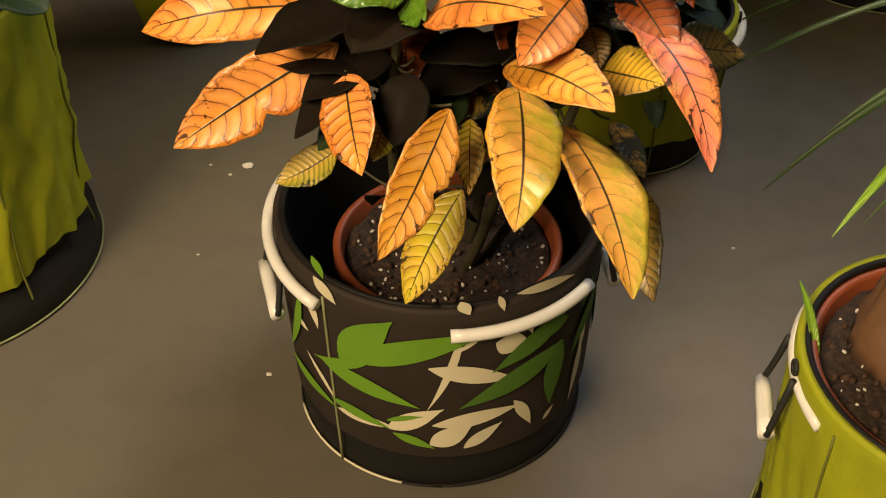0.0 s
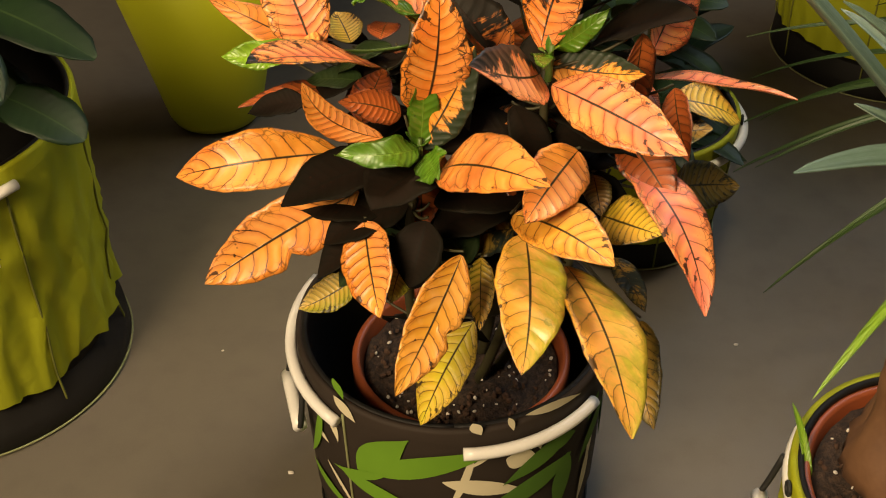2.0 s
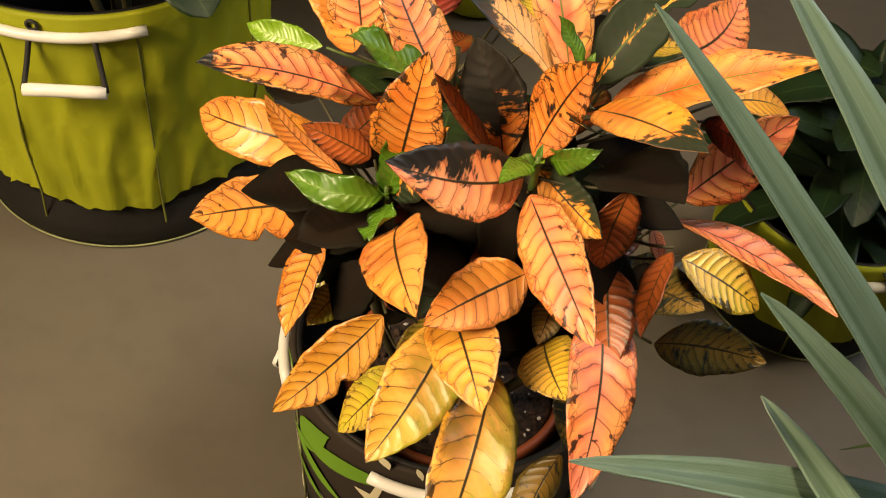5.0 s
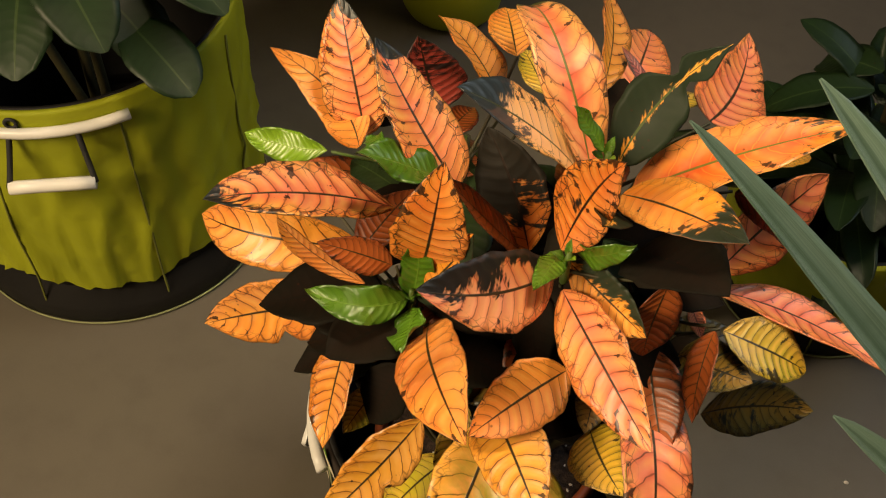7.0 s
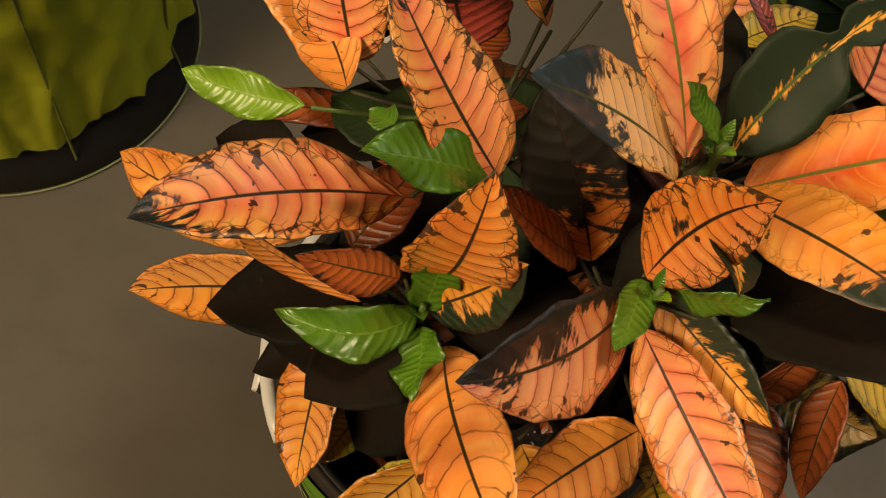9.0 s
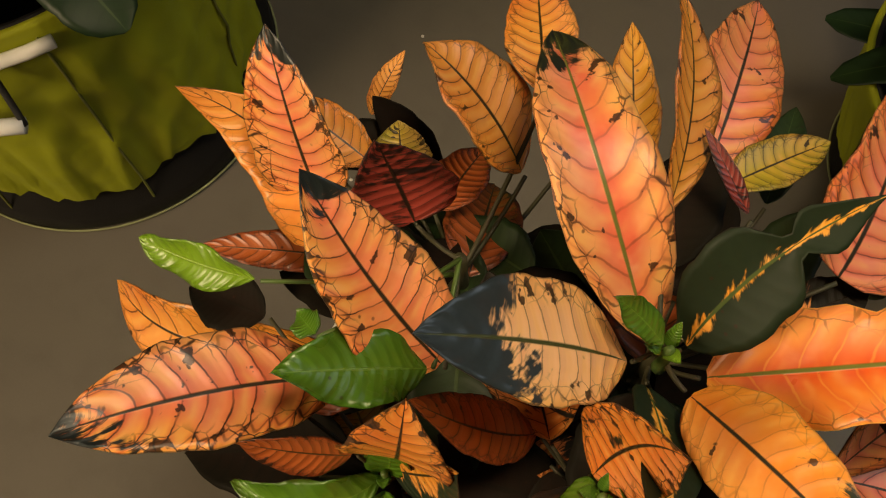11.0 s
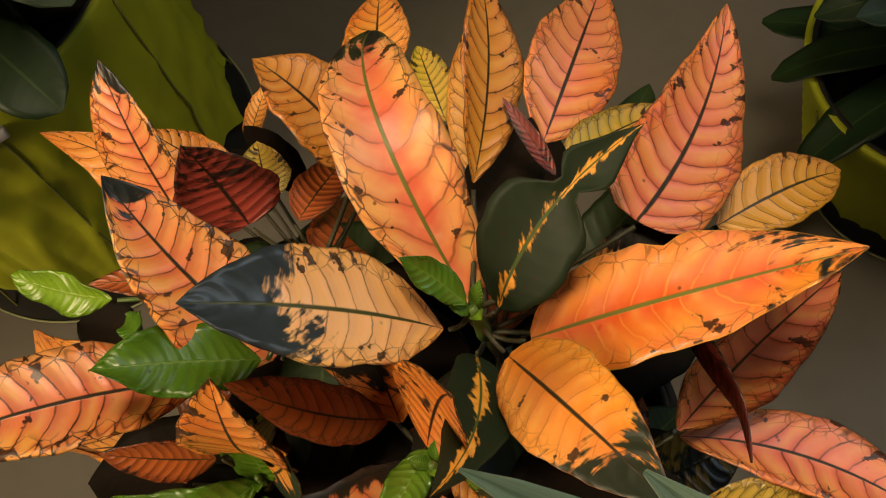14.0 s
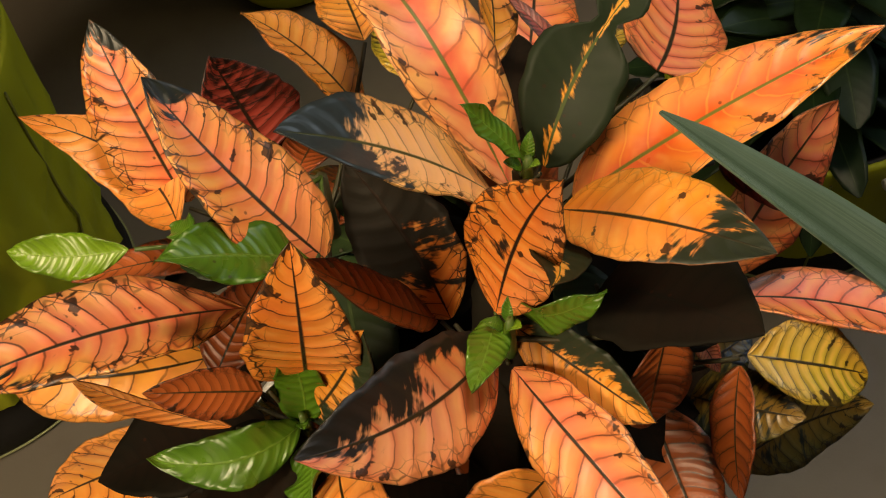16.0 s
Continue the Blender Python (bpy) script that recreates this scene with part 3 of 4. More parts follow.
    for d0, d1, z, gap in grips:
        ends = around(rim_r + gap, z, d0), around(rim_r + gap, z, d1)
        grip = part("grip", tube(curve_points(*ends, count=4), 0.0082, 10), TUBE, ob, "white plastic grip")
        for d, e in ((d0, ends[0]), (d1, ends[1])):
            part("cord", tube(curve_points(e, around(rim_r + 0.008, height - 0.015, d * 0.85 + (d0 + d1) * 0.075), (0, 0, -0.004), 6), 0.0035, 6), CORD, grip, "black cord")
    return ob


SEAM = plain("olive_seam", (0.17, 0.18, 0.02), (0.12, 0.13, 0.02), 40, 0.7)


LAYER = [0]


def printed_leaf(bucket, centre_r, slope, a0, z0, a1, z1, width, material, bend=0.0):
    """A leaf of the print that lies on the cloth from (angle, height) to (angle, height)."""
    bm = bmesh.new()
    LAYER[0] += 1
    s0, s1 = radians(a0) * centre_r, radians(a1) * centre_r
    dx, dz = s1 - s0, z1 - z0
    size = math.hypot(dx, dz)
    nx, nz = -dz / size, dx / size
    rows = []
    for i in range(13):
        u = i / 12
        w = 0.60 * width * (max(u, 0.01) ** 0.9 * max(1 - u, 0.01) ** 1.25) / 0.245
        row = []
        for k in (-1, -0.5, 0, 0.5, 1):
            off = w * k * (0.75 if k * bend > 0 else 1.15) + bend * size * 4 * u * (1 - u)
            s, z = s0 + dx * u + nx * off, z0 + dz * u + nz * off
            row.append(bm.verts.new(around(centre_r + slope * z + 0.0044 + 0.00006 * LAYER[0], z, math.degrees(s / centre_r))))
        rows.append(row)
    for a, b in zip(rows, rows[1:]):
        for k in range(4):
            bm.faces.new((a[k], a[k + 1], b[k + 1], b[k]))
    return part("printed_leaf", bm, material, bucket)


def plastic_pot(place, radius, height, depth, label, seed):
    ob = thing("plant_pot", place, label, "plant pot")
    rng = random.Random(seed)
    part("pot_wall", lathe([(0, 0), (radius * 0.74, 0), (radius * 0.94, height - 0.03), (radius, height - 0.03), (radius, height - 0.003), (radius - 0.003, height),
                            (radius - 0.008, height), (radius - 0.010, height - 0.004), (radius - 0.014, height - depth - 0.02)], 72), TERRACOTTA, ob)
    top = height - depth
    soil = lathe([(radius - 0.0135, top - 0.004)] + [((radius - 0.014) * (1 - k / 12), top + 0.004 * math.sin(k * 2.2)) for k in range(12)] + [(0.0005, top + 0.003)], 56)
    for v in soil.verts:
        v.co.z += 0.005 * noise.noise(v.co * 60.0) + 0.004 * noise.noise(v.co * 140.0)
    part("soil", soil, SOIL, ob, "dark potting soil")
    for stuff, material, count, lo, hi in (("perlite", PERLITE, 90, 0.0012, 0.0034), ("bark_chip_litter", CHIP, 170, 0.002, 0.0055)):
        bm = bmesh.new()
        for _ in range(count):
            r, a, s = (radius - 0.02) * math.sqrt(rng.random()), rng.uniform(0, 6.3), rng.uniform(lo, hi)
            m = Matrix.LocRotScale((r * math.cos(a), r * math.sin(a), top + 0.004), Euler([rng.uniform(0, 3) for _ in range(3)]), (s, s * rng.uniform(0.5, 1), s * rng.uniform(0.4, 0.8)))
            bmesh.ops.create_icosphere(bm, subdivisions=1, radius=1.0, matrix=m)
        tagged(part(stuff, bm, material, ob, "", False), kind="stuff")
    return ob


# the patterned bucket with the croton
BX, BY = 0.003, 0.988
patterned = fabric_bucket((BX, BY, 0), 0.166, 0.174, 0.275, 0.058, BROWN_CLOTH, "dark brown cloth bucket printed with green and cream leaves",
                          (-41, 139), ((3, 55, 0.254, 0.250), (-118, -42, 0.262, 0.252), (84, 120, 0.252, 0.252)), ((-88, -62, 0.195, 0.020), (80, 106, 0.19, 0.02)), 0.0006, 3)
SL = (0.174 - 0.166) / 0.275
for a0, z0, a1, z1, w in ((7, 0.256, -5, 0.135, 0.008), (14, 0.247, 4, 0.221, 0.006), (-4, 0.201, 26, 0.168, 0.022), (18, 0.229, 30, 0.216, 0.026), (-40, 0.097, -15, 0.102, 0.014), (-19, 0.099, 1, 0.139, 0.022), (-3, 0.113, 29, 0.123, 0.020), (-4, 0.081, 11, 0.110, 0.026), (8, 0.074, 22, 0.105, 0.016), (26, 0.133, 34, 0.081, 0.012), (40, 0.075, 45, 0.089, 0.007), (60, 0.155, 55, 0.067, 0.014), (61, 0.190, 58, 0.122, 0.010), (-44, 0.284, -35, 0.261, 0.016), (-49, 0.249, -45, 0.208, 0.012), (-58, 0.198, -51, 0.191, 0.009), (-54, 0.155, -39, 0.104, 0.007), (6, 0.294, 9, 0.275, 0.011), (18, 0.294, 20, 0.272, 0.006), (24, 0.291, 48, 0.276, 0.012), (28, 0.256, 31, 0.226, 0.009)):
    printed_leaf(patterned, 0.166, SL, a0, z0, a1, z1, w, PRINT_CREAM, 0.05)
for a0, z0, a1, z1, w in ((-36, 0.184, -15, 0.263, 0.036), (-34, 0.188, 18, 0.250, 0.029), (-46, 0.167, -7, 0.140, 0.022), (-70, 0.112, -39, 0.098, 0.016), (-42, 0.111, -18, 0.100, 0.014), (-19, 0.113, -6, 0.128, 0.007), (-17, 0.095, -2, 0.076, 0.012), (-53, 0.244, -70, 0.123, 0.012), (-43, 0.313, -39, 0.289, 0.012), (-24, 0.196, -49, 0.163, 0.012)):
    printed_leaf(patterned, 0.166, SL, a0, z0, a1, z1, w, PRINT_GREEN, 0.06)
for a0, z0, a1, z1, w in ((46, 0.234, 17, 0.188, 0.026), (46, 0.189, 6, 0.140, 0.029), (44, 0.193, 42, 0.097, 0.025), (47, 0.221, 29, 0.219, 0.020), (68, 0.218, 52, 0.154, 0.021), (62, 0.243, 55, 0.213, 0.015)):
    printed_leaf(patterned, 0.166, SL, a0, z0, a1, z1, w, PRINT_DEEP, -0.05)
for k in range(14):
    a = 84 + k * 13.5
    printed_leaf(patterned, 0.166, SL, a, 0.10 + 0.03 * (k % 3), a + (14, -12)[k % 2], 0.19 + 0.02 * (k % 4), 0.026 - 0.004 * (k % 3), (PRINT_DEEP, PRINT_CREAM, PRINT_GREEN)[k % 3], 0.05)
plastic_pot((0.012, 0.985, 0.012), 0.126, 0.215, 0.018, "terracotta plastic pot of dark soil inside the patterned bucket", 5)

# the wide lime bucket with a rubber plant
fabric_bucket((-0.688, 1.226, 0), 0.222, 0.219, 0.405, 0.075, LIME, "wide lime green nylon bucket with black foot band, on the floor",
              (8, 53, 98, 143, 188, 233, 278, 323), ((-32, 56, 0.382, 0.387), (150, 225, 0.382, 0.382)), ((20, 42, 0.325, 0.040),), 0.0085, 8, "lime buckets")
# the lime bucket with the yucca
fabric_bucket((0.490, 0.738, 0), 0.158, 0.157, 0.275, 0.060, LIME, "lime green nylon bucket with black foot band holding a potted yucca",
              (-20, 25, 70, 115, 160, 205, 250, 295), ((-128, -72, 0.262, 0.25), (-6, 50, 0.25, 0.25)), ((-112, -88, 0.19, 0.022),), 0.004, 12, "lime buckets", 0.001)
plastic_pot((0.489, 0.738, 0.012), 0.149, 0.262, 0.014, "terracotta plastic pot of soil inside the lime bucket", 9)
# two lime buckets further back
fabric_bucket((0.290, 1.535, 0), 0.137, 0.150, 0.215, 0.055, LIME, "small lime green nylon bucket holding a dark leafy plant",
              (10, 60, 110, 160, 210, 260, 310), ((30, 110, 0.195, 0.195),), (), 0.003, 21, "lime buckets")
fabric_bucket((0.880, 2.100, 0), 0.225, 0.225, 0.40, 0.075, LIME, "wide lime green nylon bucket in front of the back wall",
              (-30, 15, 60, 105, 150, 195, 240, 285), ((-40, 40, 0.38, 0.38),), (), 0.0045, 31, "lime buckets")
planter = thing("planter", (-0.437, 1.866, 0), "tall tapered matt lime green plastic planter on the floor", "planter")
part("planter_wall", lathe([(0, 0.001), (0.066, 0.001), (0.080, 0.008), (0.087, 0.022), (0.1935, 0.494), (0.1875, 0.494), (0.085, 0.03), (0, 0.03)], 72), PLANTER, planter)
part("rim", lathe([(0.1925, 0.490), (0.1965, 0.492), (0.1985, 0.500), (0.1965, 0.507), (0.191, 0.508), (0.187, 0.503), (0.1865, 0.490)], 72), PLANTER, planter, "rolled lime green rim")

# ---------------------------------------------------------------- the croton
croton = thing("croton_plant", (0.012, 0.985, 0.20), "croton with dark-veined orange, yellow and green leaves in a pot", "plant")
HUB_A, HUB_B, HUB_C = Vector((-0.026, 0.875, 0.575)), Vector((0.084, 0.977, 0.690)), Vector((0.085, 0.908, 0.640))


def in_plant(ob, owner):
    ob.matrix_parent_inverse = Matrix.Translation(owner.location).inverted()
    return ob


STEMS = []
for hub, foot, lean in ((HUB_A, (-0.015, 0.955, 0.20), (-0.02, -0.02, 0)), (HUB_B, (0.035, 1.0, 0.20), (0.01, 0.01, 0)), (HUB_C, (0.03, 0.96, 0.20), (0.02, -0.01, 0)),
                        ((-0.03, 0.985, 0.66), (0.0, 1.0, 0.20), (-0.02, 0.01, 0)), ((0.15, 0.93, 0.60), (0.05, 0.98, 0.2), (0.03, 0.0, 0))):
    line = curve_points(foot, hub, lean, 12)
    STEMS.append(line)
    in_plant(part("stem", tube(line, 0.0065, 8, 0.6), STALK, croton, "brown woody stem"), croton)


def croton_leaf(style, base, tip, width, arch, seed, roll=0.0, fold=0.14, wave=0.02, sway=0.0, bite=0.0, waist=0.0, shape=(0.66, 0.92)):
    """One leaf with its stalk to the nearest stem below it."""
    ob = in_plant(part("leaf", blade(base, tip, width, arch, roll, fold, wave, seed, shape, sway, 26, 10, 0.0007, bite, waist), LEAF[style], croton), croton)
    base = Vector(base)
    foot = min((q for line in STEMS for q in line if q.z < base.z + 0.02), key=lambda q: (q - base).length + 0.3 * abs(base.z - 0.03 - q.z))
    if (foot - base).length > 0.006:
        inward = base - (Vector(tip) - base).normalized() * 0.004
        ob_stalk = part("leaf_stalk", tube(curve_points(foot, inward, (0, 0, -0.006), 6), 0.0016, 6, 0.8), YOUNG_STALK if style in ("young", "fresh") else STALK, ob)
        ob_stalk.matrix_parent_inverse = Matrix.Identity(4)
    return ob


croton_leaf("lime", (-0.096, 1.034, 0.600), (-0.112, 1.061, 0.620), 0.037, 0.050, 1, roll=0)
croton_leaf("amber", (-0.147, 1.078, 0.570), (-0.138, 1.115, 0.600), 0.017, 0.050, 2, roll=0)
croton_leaf("ruby", (0.097, 1.061, 0.690), (0.060, 1.086, 0.710), 0.010, 0.050, 3, roll=0)
croton_leaf("shade", (0.080, 1.023, 0.640), (0.063, 1.121, 0.630), 0.050, 0.04, 4)
croton_leaf("amber", (-0.083, 0.877, 0.532), (-0.234, 0.856, 0.439), 0.066, -0.041, 5, roll=-61, sway=0.009, shape=(0.81, 0.88), bite=-0.42)
croton_leaf("gold", (0.011, 0.815, 0.506), (-0.049, 0.735, 0.410), 0.050, -0.018, 6, roll=-40, sway=-0.024, shape=(0.68, 0.91), bite=-0.4)
croton_leaf("verdant", (0.023, 0.846, 0.398), (-0.030, 0.812, 0.289), 0.048, 0.010, 7, roll=-22, sway=0.026, shape=(0.69, 0.90))
croton_leaf("citron", (0.068, 0.830, 0.517), (0.061, 0.714, 0.457), 0.064, 0.023, 8, roll=-11, sway=-0.040, shape=(0.59, 0.88))
croton_leaf("citron", (0.108, 0.840, 0.472), (0.152, 0.671, 0.424), 0.070, 0.105, 9, roll=-22, sway=0.009, shape=(0.74, 0.88))
croton_leaf("murky", (0.184, 0.842, 0.401), (0.192, 0.761, 0.336), 0.046, 0.071, 10, roll=34, sway=0.033, shape=(0.64, 0.94))
croton_leaf("coral", (0.163, 0.906, 0.545), (0.222, 0.762, 0.479), 0.056, 0.134, 11, roll=-11, sway=-0.028, shape=(0.65, 0.91))
croton_leaf("lime", (-0.098, 0.934, 0.381), (-0.157, 0.911, 0.358), 0.037, 0.004, 12, roll=-31, sway=-0.045, shape=(0.65, 0.93))
croton_leaf("amber", (-0.077, 0.852, 0.516), (-0.061, 0.774, 0.468), 0.056, 0.023, 13, roll=38, sway=0.005, shape=(0.62, 0.93))
croton_leaf("lime", (-0.040, 0.840, 0.487), (-0.053, 0.795, 0.467), 0.031, -0.012, 14, roll=-39, sway=0.019, shape=(0.63, 0.94))
croton_leaf("lime", (0.030, 0.868, 0.460), (0.028, 0.810, 0.420), 0.027, 0.050, 15, roll=0)
croton_leaf("gold", (0.058, 0.841, 0.531), (0.137, 0.755, 0.542), 0.058, 0.086, 16, roll=12, sway=-0.018, shape=(0.76, 0.88))
croton_leaf("lime", (0.140, 0.860, 0.515), (0.184, 0.806, 0.534), 0.052, 0.052, 17, roll=28, sway=0.022, shape=(0.64, 0.96))
croton_leaf("orange", (-0.007, 0.867, 0.561), (0.079, 0.745, 0.631), 0.060, 0.106, 18, roll=30, sway=-0.002, shape=(0.87, 0.88))
croton_leaf("orange", (0.113, 0.858, 0.588), (0.064, 0.787, 0.563), 0.053, -0.015, 19, roll=-32, sway=0.012, shape=(0.54, 0.90))
croton_leaf("coral", (0.091, 0.895, 0.632), (0.195, 0.799, 0.622), 0.054, 0.035, 20, roll=42, sway=-0.014, shape=(0.72, 0.88))
croton_leaf("dual_turned", (0.087, 0.916, 0.641), (0.165, 0.859, 0.663), 0.037, -0.045, 21, roll=47, sway=0.019, shape=(0.70, 0.88))
croton_leaf("halved", (0.080, 0.903, 0.639), (0.017, 0.797, 0.708), 0.059, 0.024, 22, roll=-38, sway=-0.068, shape=(0.69, 0.88))
croton_leaf("zebra", (-0.022, 0.886, 0.610), (-0.007, 0.892, 0.731), 0.060, 0.115, 23, roll=47, sway=0.021, shape=(0.59, 0.88))
croton_leaf("dual", (-0.025, 0.878, 0.578), (0.023, 0.879, 0.680), 0.045, -0.007, 24, roll=48, sway=0.025, shape=(0.68, 0.88))
croton_leaf("young", (-0.025, 0.874, 0.581), (-0.021, 0.874, 0.656), 0.029, -0.066, 25, roll=38, sway=0.032, shape=(0.69, 0.89), wave=0.10)
croton_leaf("young", (-0.027, 0.871, 0.583), (-0.097, 0.831, 0.603), 0.032, 0.160, 26, roll=-21, sway=-0.143, shape=(0.68, 0.88), wave=0.10)
croton_leaf("young", (-0.023, 0.866, 0.577), (-0.011, 0.821, 0.586), 0.036, -0.059, 27, roll=44, sway=-0.041, shape=(0.72, 0.88), wave=0.10)
croton_leaf("young", (0.080, 0.911, 0.654), (0.079, 0.859, 0.671), 0.021, 0.030, 28, roll=-6, sway=-0.031, shape=(0.66, 0.91), wave=0.10)
croton_leaf("young", (0.092, 0.914, 0.658), (0.137, 0.904, 0.701), 0.022, 0.114, 29, roll=82, sway=0.019, shape=(0.65, 0.96), wave=0.10)
croton_leaf("tipped", (-0.055, 0.906, 0.643), (-0.156, 0.805, 0.707), 0.061, 0.044, 30, roll=6, sway=0.027, shape=(0.85, 0.88))
croton_leaf("amber", (-0.103, 0.934, 0.537), (-0.259, 0.914, 0.524), 0.057, 0.226, 31, roll=-40, sway=-0.015, shape=(0.78, 0.88))
croton_leaf("orange", (-0.057, 0.854, 0.605), (-0.119, 0.838, 0.670), 0.030, -0.054, 32, roll=-88, sway=-0.179, shape=(0.66, 0.85))
croton_leaf("rust", (-0.041, 0.871, 0.618), (-0.092, 0.847, 0.646), 0.030, 0.070, 33, roll=-50, sway=0.036, shape=(0.65, 0.95))
croton_leaf("fresh", (-0.127, 0.928, 0.654), (-0.201, 0.922, 0.648), 0.027, 0.002, 34, roll=-40, sway=-0.045, shape=(0.84, 0.88), wave=0.10)
# undersides and shadowed leaves, their darkness painted in by the shade style
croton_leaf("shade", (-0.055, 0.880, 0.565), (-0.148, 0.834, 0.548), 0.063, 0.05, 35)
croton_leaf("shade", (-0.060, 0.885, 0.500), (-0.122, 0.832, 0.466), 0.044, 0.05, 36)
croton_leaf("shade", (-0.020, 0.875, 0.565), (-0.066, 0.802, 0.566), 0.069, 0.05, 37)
croton_leaf("young", (-0.016, 0.921, 0.673), (-0.069, 0.876, 0.728), 0.039, 0.055, 38, roll=1, sway=-0.007, shape=(0.80, 0.88), wave=0.10)
croton_leaf("young", (-0.064, 0.904, 0.715), (-0.081, 0.912, 0.703), 0.016, 0.00, 39, wave=0.10)
croton_leaf("tipped", (-0.128, 0.994, 0.611), (-0.174, 1.043, 0.712), 0.061, 0.067, 40, roll=-29, sway=0.027, shape=(0.55, 0.88))
croton_leaf("orange", (-0.119, 0.966, 0.627), (-0.225, 1.008, 0.662), 0.046, -0.206, 41, roll=-13, sway=0.139, shape=(0.53, 0.88))
croton_leaf("amber", (-0.119, 1.036, 0.600), (-0.187, 1.046, 0.620), 0.032, 0.050, 42, roll=0)
croton_leaf("tipped", (-0.012, 0.928, 0.666), (-0.097, 0.962, 0.757), 0.060, 0.013, 43, roll=18, sway=-0.036, shape=(0.50, 0.88))
croton_leaf("inked", (0.073, 0.965, 0.685), (-0.005, 0.907, 0.791), 0.060, 0.055, 44, roll=3, sway=0.007, shape=(0.89, 0.88))
croton_leaf("pale", (0.077, 0.987, 0.663), (-0.038, 1.117, 0.689), 0.058, 0.364, 45, roll=17, sway=-0.141, shape=(0.63, 0.95))
croton_leaf("bottle", (0.096, 0.984, 0.688), (0.148, 1.060, 0.767), 0.051, 0.049, 46, roll=16, sway=-0.072, shape=(0.70, 1.20), waist=0.72)
croton_leaf("coral", (0.148, 1.043, 0.703), (0.142, 1.207, 0.661), 0.061, -0.010, 47, roll=28, sway=0.062, shape=(0.24, 0.88))
croton_leaf("flame", (0.112, 0.980, 0.667), (0.253, 1.042, 0.744), 0.060, 0.067, 48, roll=-7, sway=0.020, shape=(0.55, 0.88), bite=-0.2)
croton_leaf("ember", (0.108, 0.964, 0.679), (0.209, 0.912, 0.731), 0.052, 0.043, 49, roll=6, sway=-0.011, shape=(0.60, 0.88))
croton_leaf("bottle", (0.087, 0.964, 0.660), (0.116, 0.877, 0.740), 0.035, 0.008, 50, roll=-26, sway=-0.083, shape=(0.50, 1.02))
croton_leaf("zebra", (0.081, 0.912, 0.657), (0.116, 0.915, 0.765), 0.054, -0.050, 51, roll=35, sway=-0.073, shape=(0.78, 1.05))
croton_leaf("dusk", (0.052, 0.925, 0.625), (-0.008, 0.975, 0.690), 0.060, -0.023, 52, roll=-36, sway=0.030, shape=(0.72, 0.88))
croton_leaf("ruby", (-0.058, 0.989, 0.675), (-0.078, 0.997, 0.738), 0.059, -0.060, 53, roll=-8, shape=(0.46, 1.03))
croton_leaf("amber", (-0.028, 1.057, 0.634), (-0.100, 1.082, 0.687), 0.072, 0.065, 54, roll=42, sway=0.019, shape=(0.69, 0.88))
croton_leaf("amber", (-0.033, 1.098, 0.655), (-0.077, 1.181, 0.630), 0.043, 0.050, 55, roll=0)
croton_leaf("amber", (0.061, 1.040, 0.699), (0.020, 1.153, 0.712), 0.044, 0.092, 56, roll=56, sway=-0.020, shape=(0.87, 0.88))
croton_leaf("gold", (0.034, 1.078, 0.620), (-0.011, 1.176, 0.630), 0.032, 0.04, 57)
croton_leaf("coral", (0.067, 1.105, 0.637), (0.050, 1.240, 0.603), 0.057, 0.050, 58, roll=25, sway=-0.007, shape=(0.64, 0.92))
croton_leaf("lime", (0.080, 1.098, 0.633), (0.124, 1.158, 0.618), 0.032, 0.042, 59, roll=-8, sway=0.007, shape=(0.68, 0.90))
croton_leaf("gold", (0.176, 1.085, 0.633), (0.226, 1.161, 0.589), 0.041, 0.086, 60, roll=11, sway=-0.020, shape=(0.66, 0.90))
croton_leaf("coral", (0.190, 0.978, 0.590), (0.339, 0.983, 0.562), 0.049, 0.009, 61, roll=-23, sway=-0.095, shape=(0.79, 0.88))
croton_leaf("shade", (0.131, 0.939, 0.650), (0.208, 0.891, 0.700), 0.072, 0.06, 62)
croton_leaf("coral", (0.191, 0.973, 0.619), (0.244, 1.062, 0.670), 0.063, -0.037, 63, roll=60, sway=0.009, shape=(0.74, 0.88))
croton_leaf("rust", (0.205, 0.925, 0.610), (0.213, 0.866, 0.570), 0.030, 0.063, 64, roll=45)
croton_leaf("lime", (0.211, 0.947, 0.585), (0.281, 0.965, 0.549), 0.049, 0.102, 65, roll=11, sway=0.022, shape=(0.73, 0.88))
croton_leaf("murky", (0.217, 0.923, 0.500), (0.305, 1.005, 0.444), 0.050, -0.049, 66, roll=47, sway=-0.027, shape=(0.70, 0.88))
croton_leaf("murky", (0.184, 0.939, 0.545), (0.245, 0.922, 0.568), 0.046, 0.086, 67, roll=17, sway=0.025, shape=(0.67, 0.88))
croton_leaf("rust", (0.166, 0.898, 0.680), (0.162, 0.892, 0.594), 0.038, 0.058, 68, roll=-47, sway=0.060, shape=(0.68, 0.90))
croton_leaf("coral", (0.181, 0.948, 0.600), (0.197, 0.937, 0.580), 0.014, 0.05, 69)
croton_leaf("rust", (0.044, 0.925, 0.622), (-0.009, 0.896, 0.711), 0.034, 0.021, 70, roll=11, sway=-0.058, shape=(0.75, 0.88))
croton_leaf("young", (0.086, 0.974, 0.706), (0.059, 0.973, 0.743), 0.017, -0.031, 71, roll=5, sway=0.049, shape=(0.77, 0.88), wave=0.10)
croton_leaf("ruby", (0.184, 1.006, 0.674), (0.233, 0.948, 0.699), 0.028, -0.106, 72, roll=79, sway=-0.041, shape=(0.56, 0.97))
croton_leaf("lime", (-0.010, 1.120, 0.600), (-0.051, 1.167, 0.600), 0.030, 0.050, 73, roll=0)
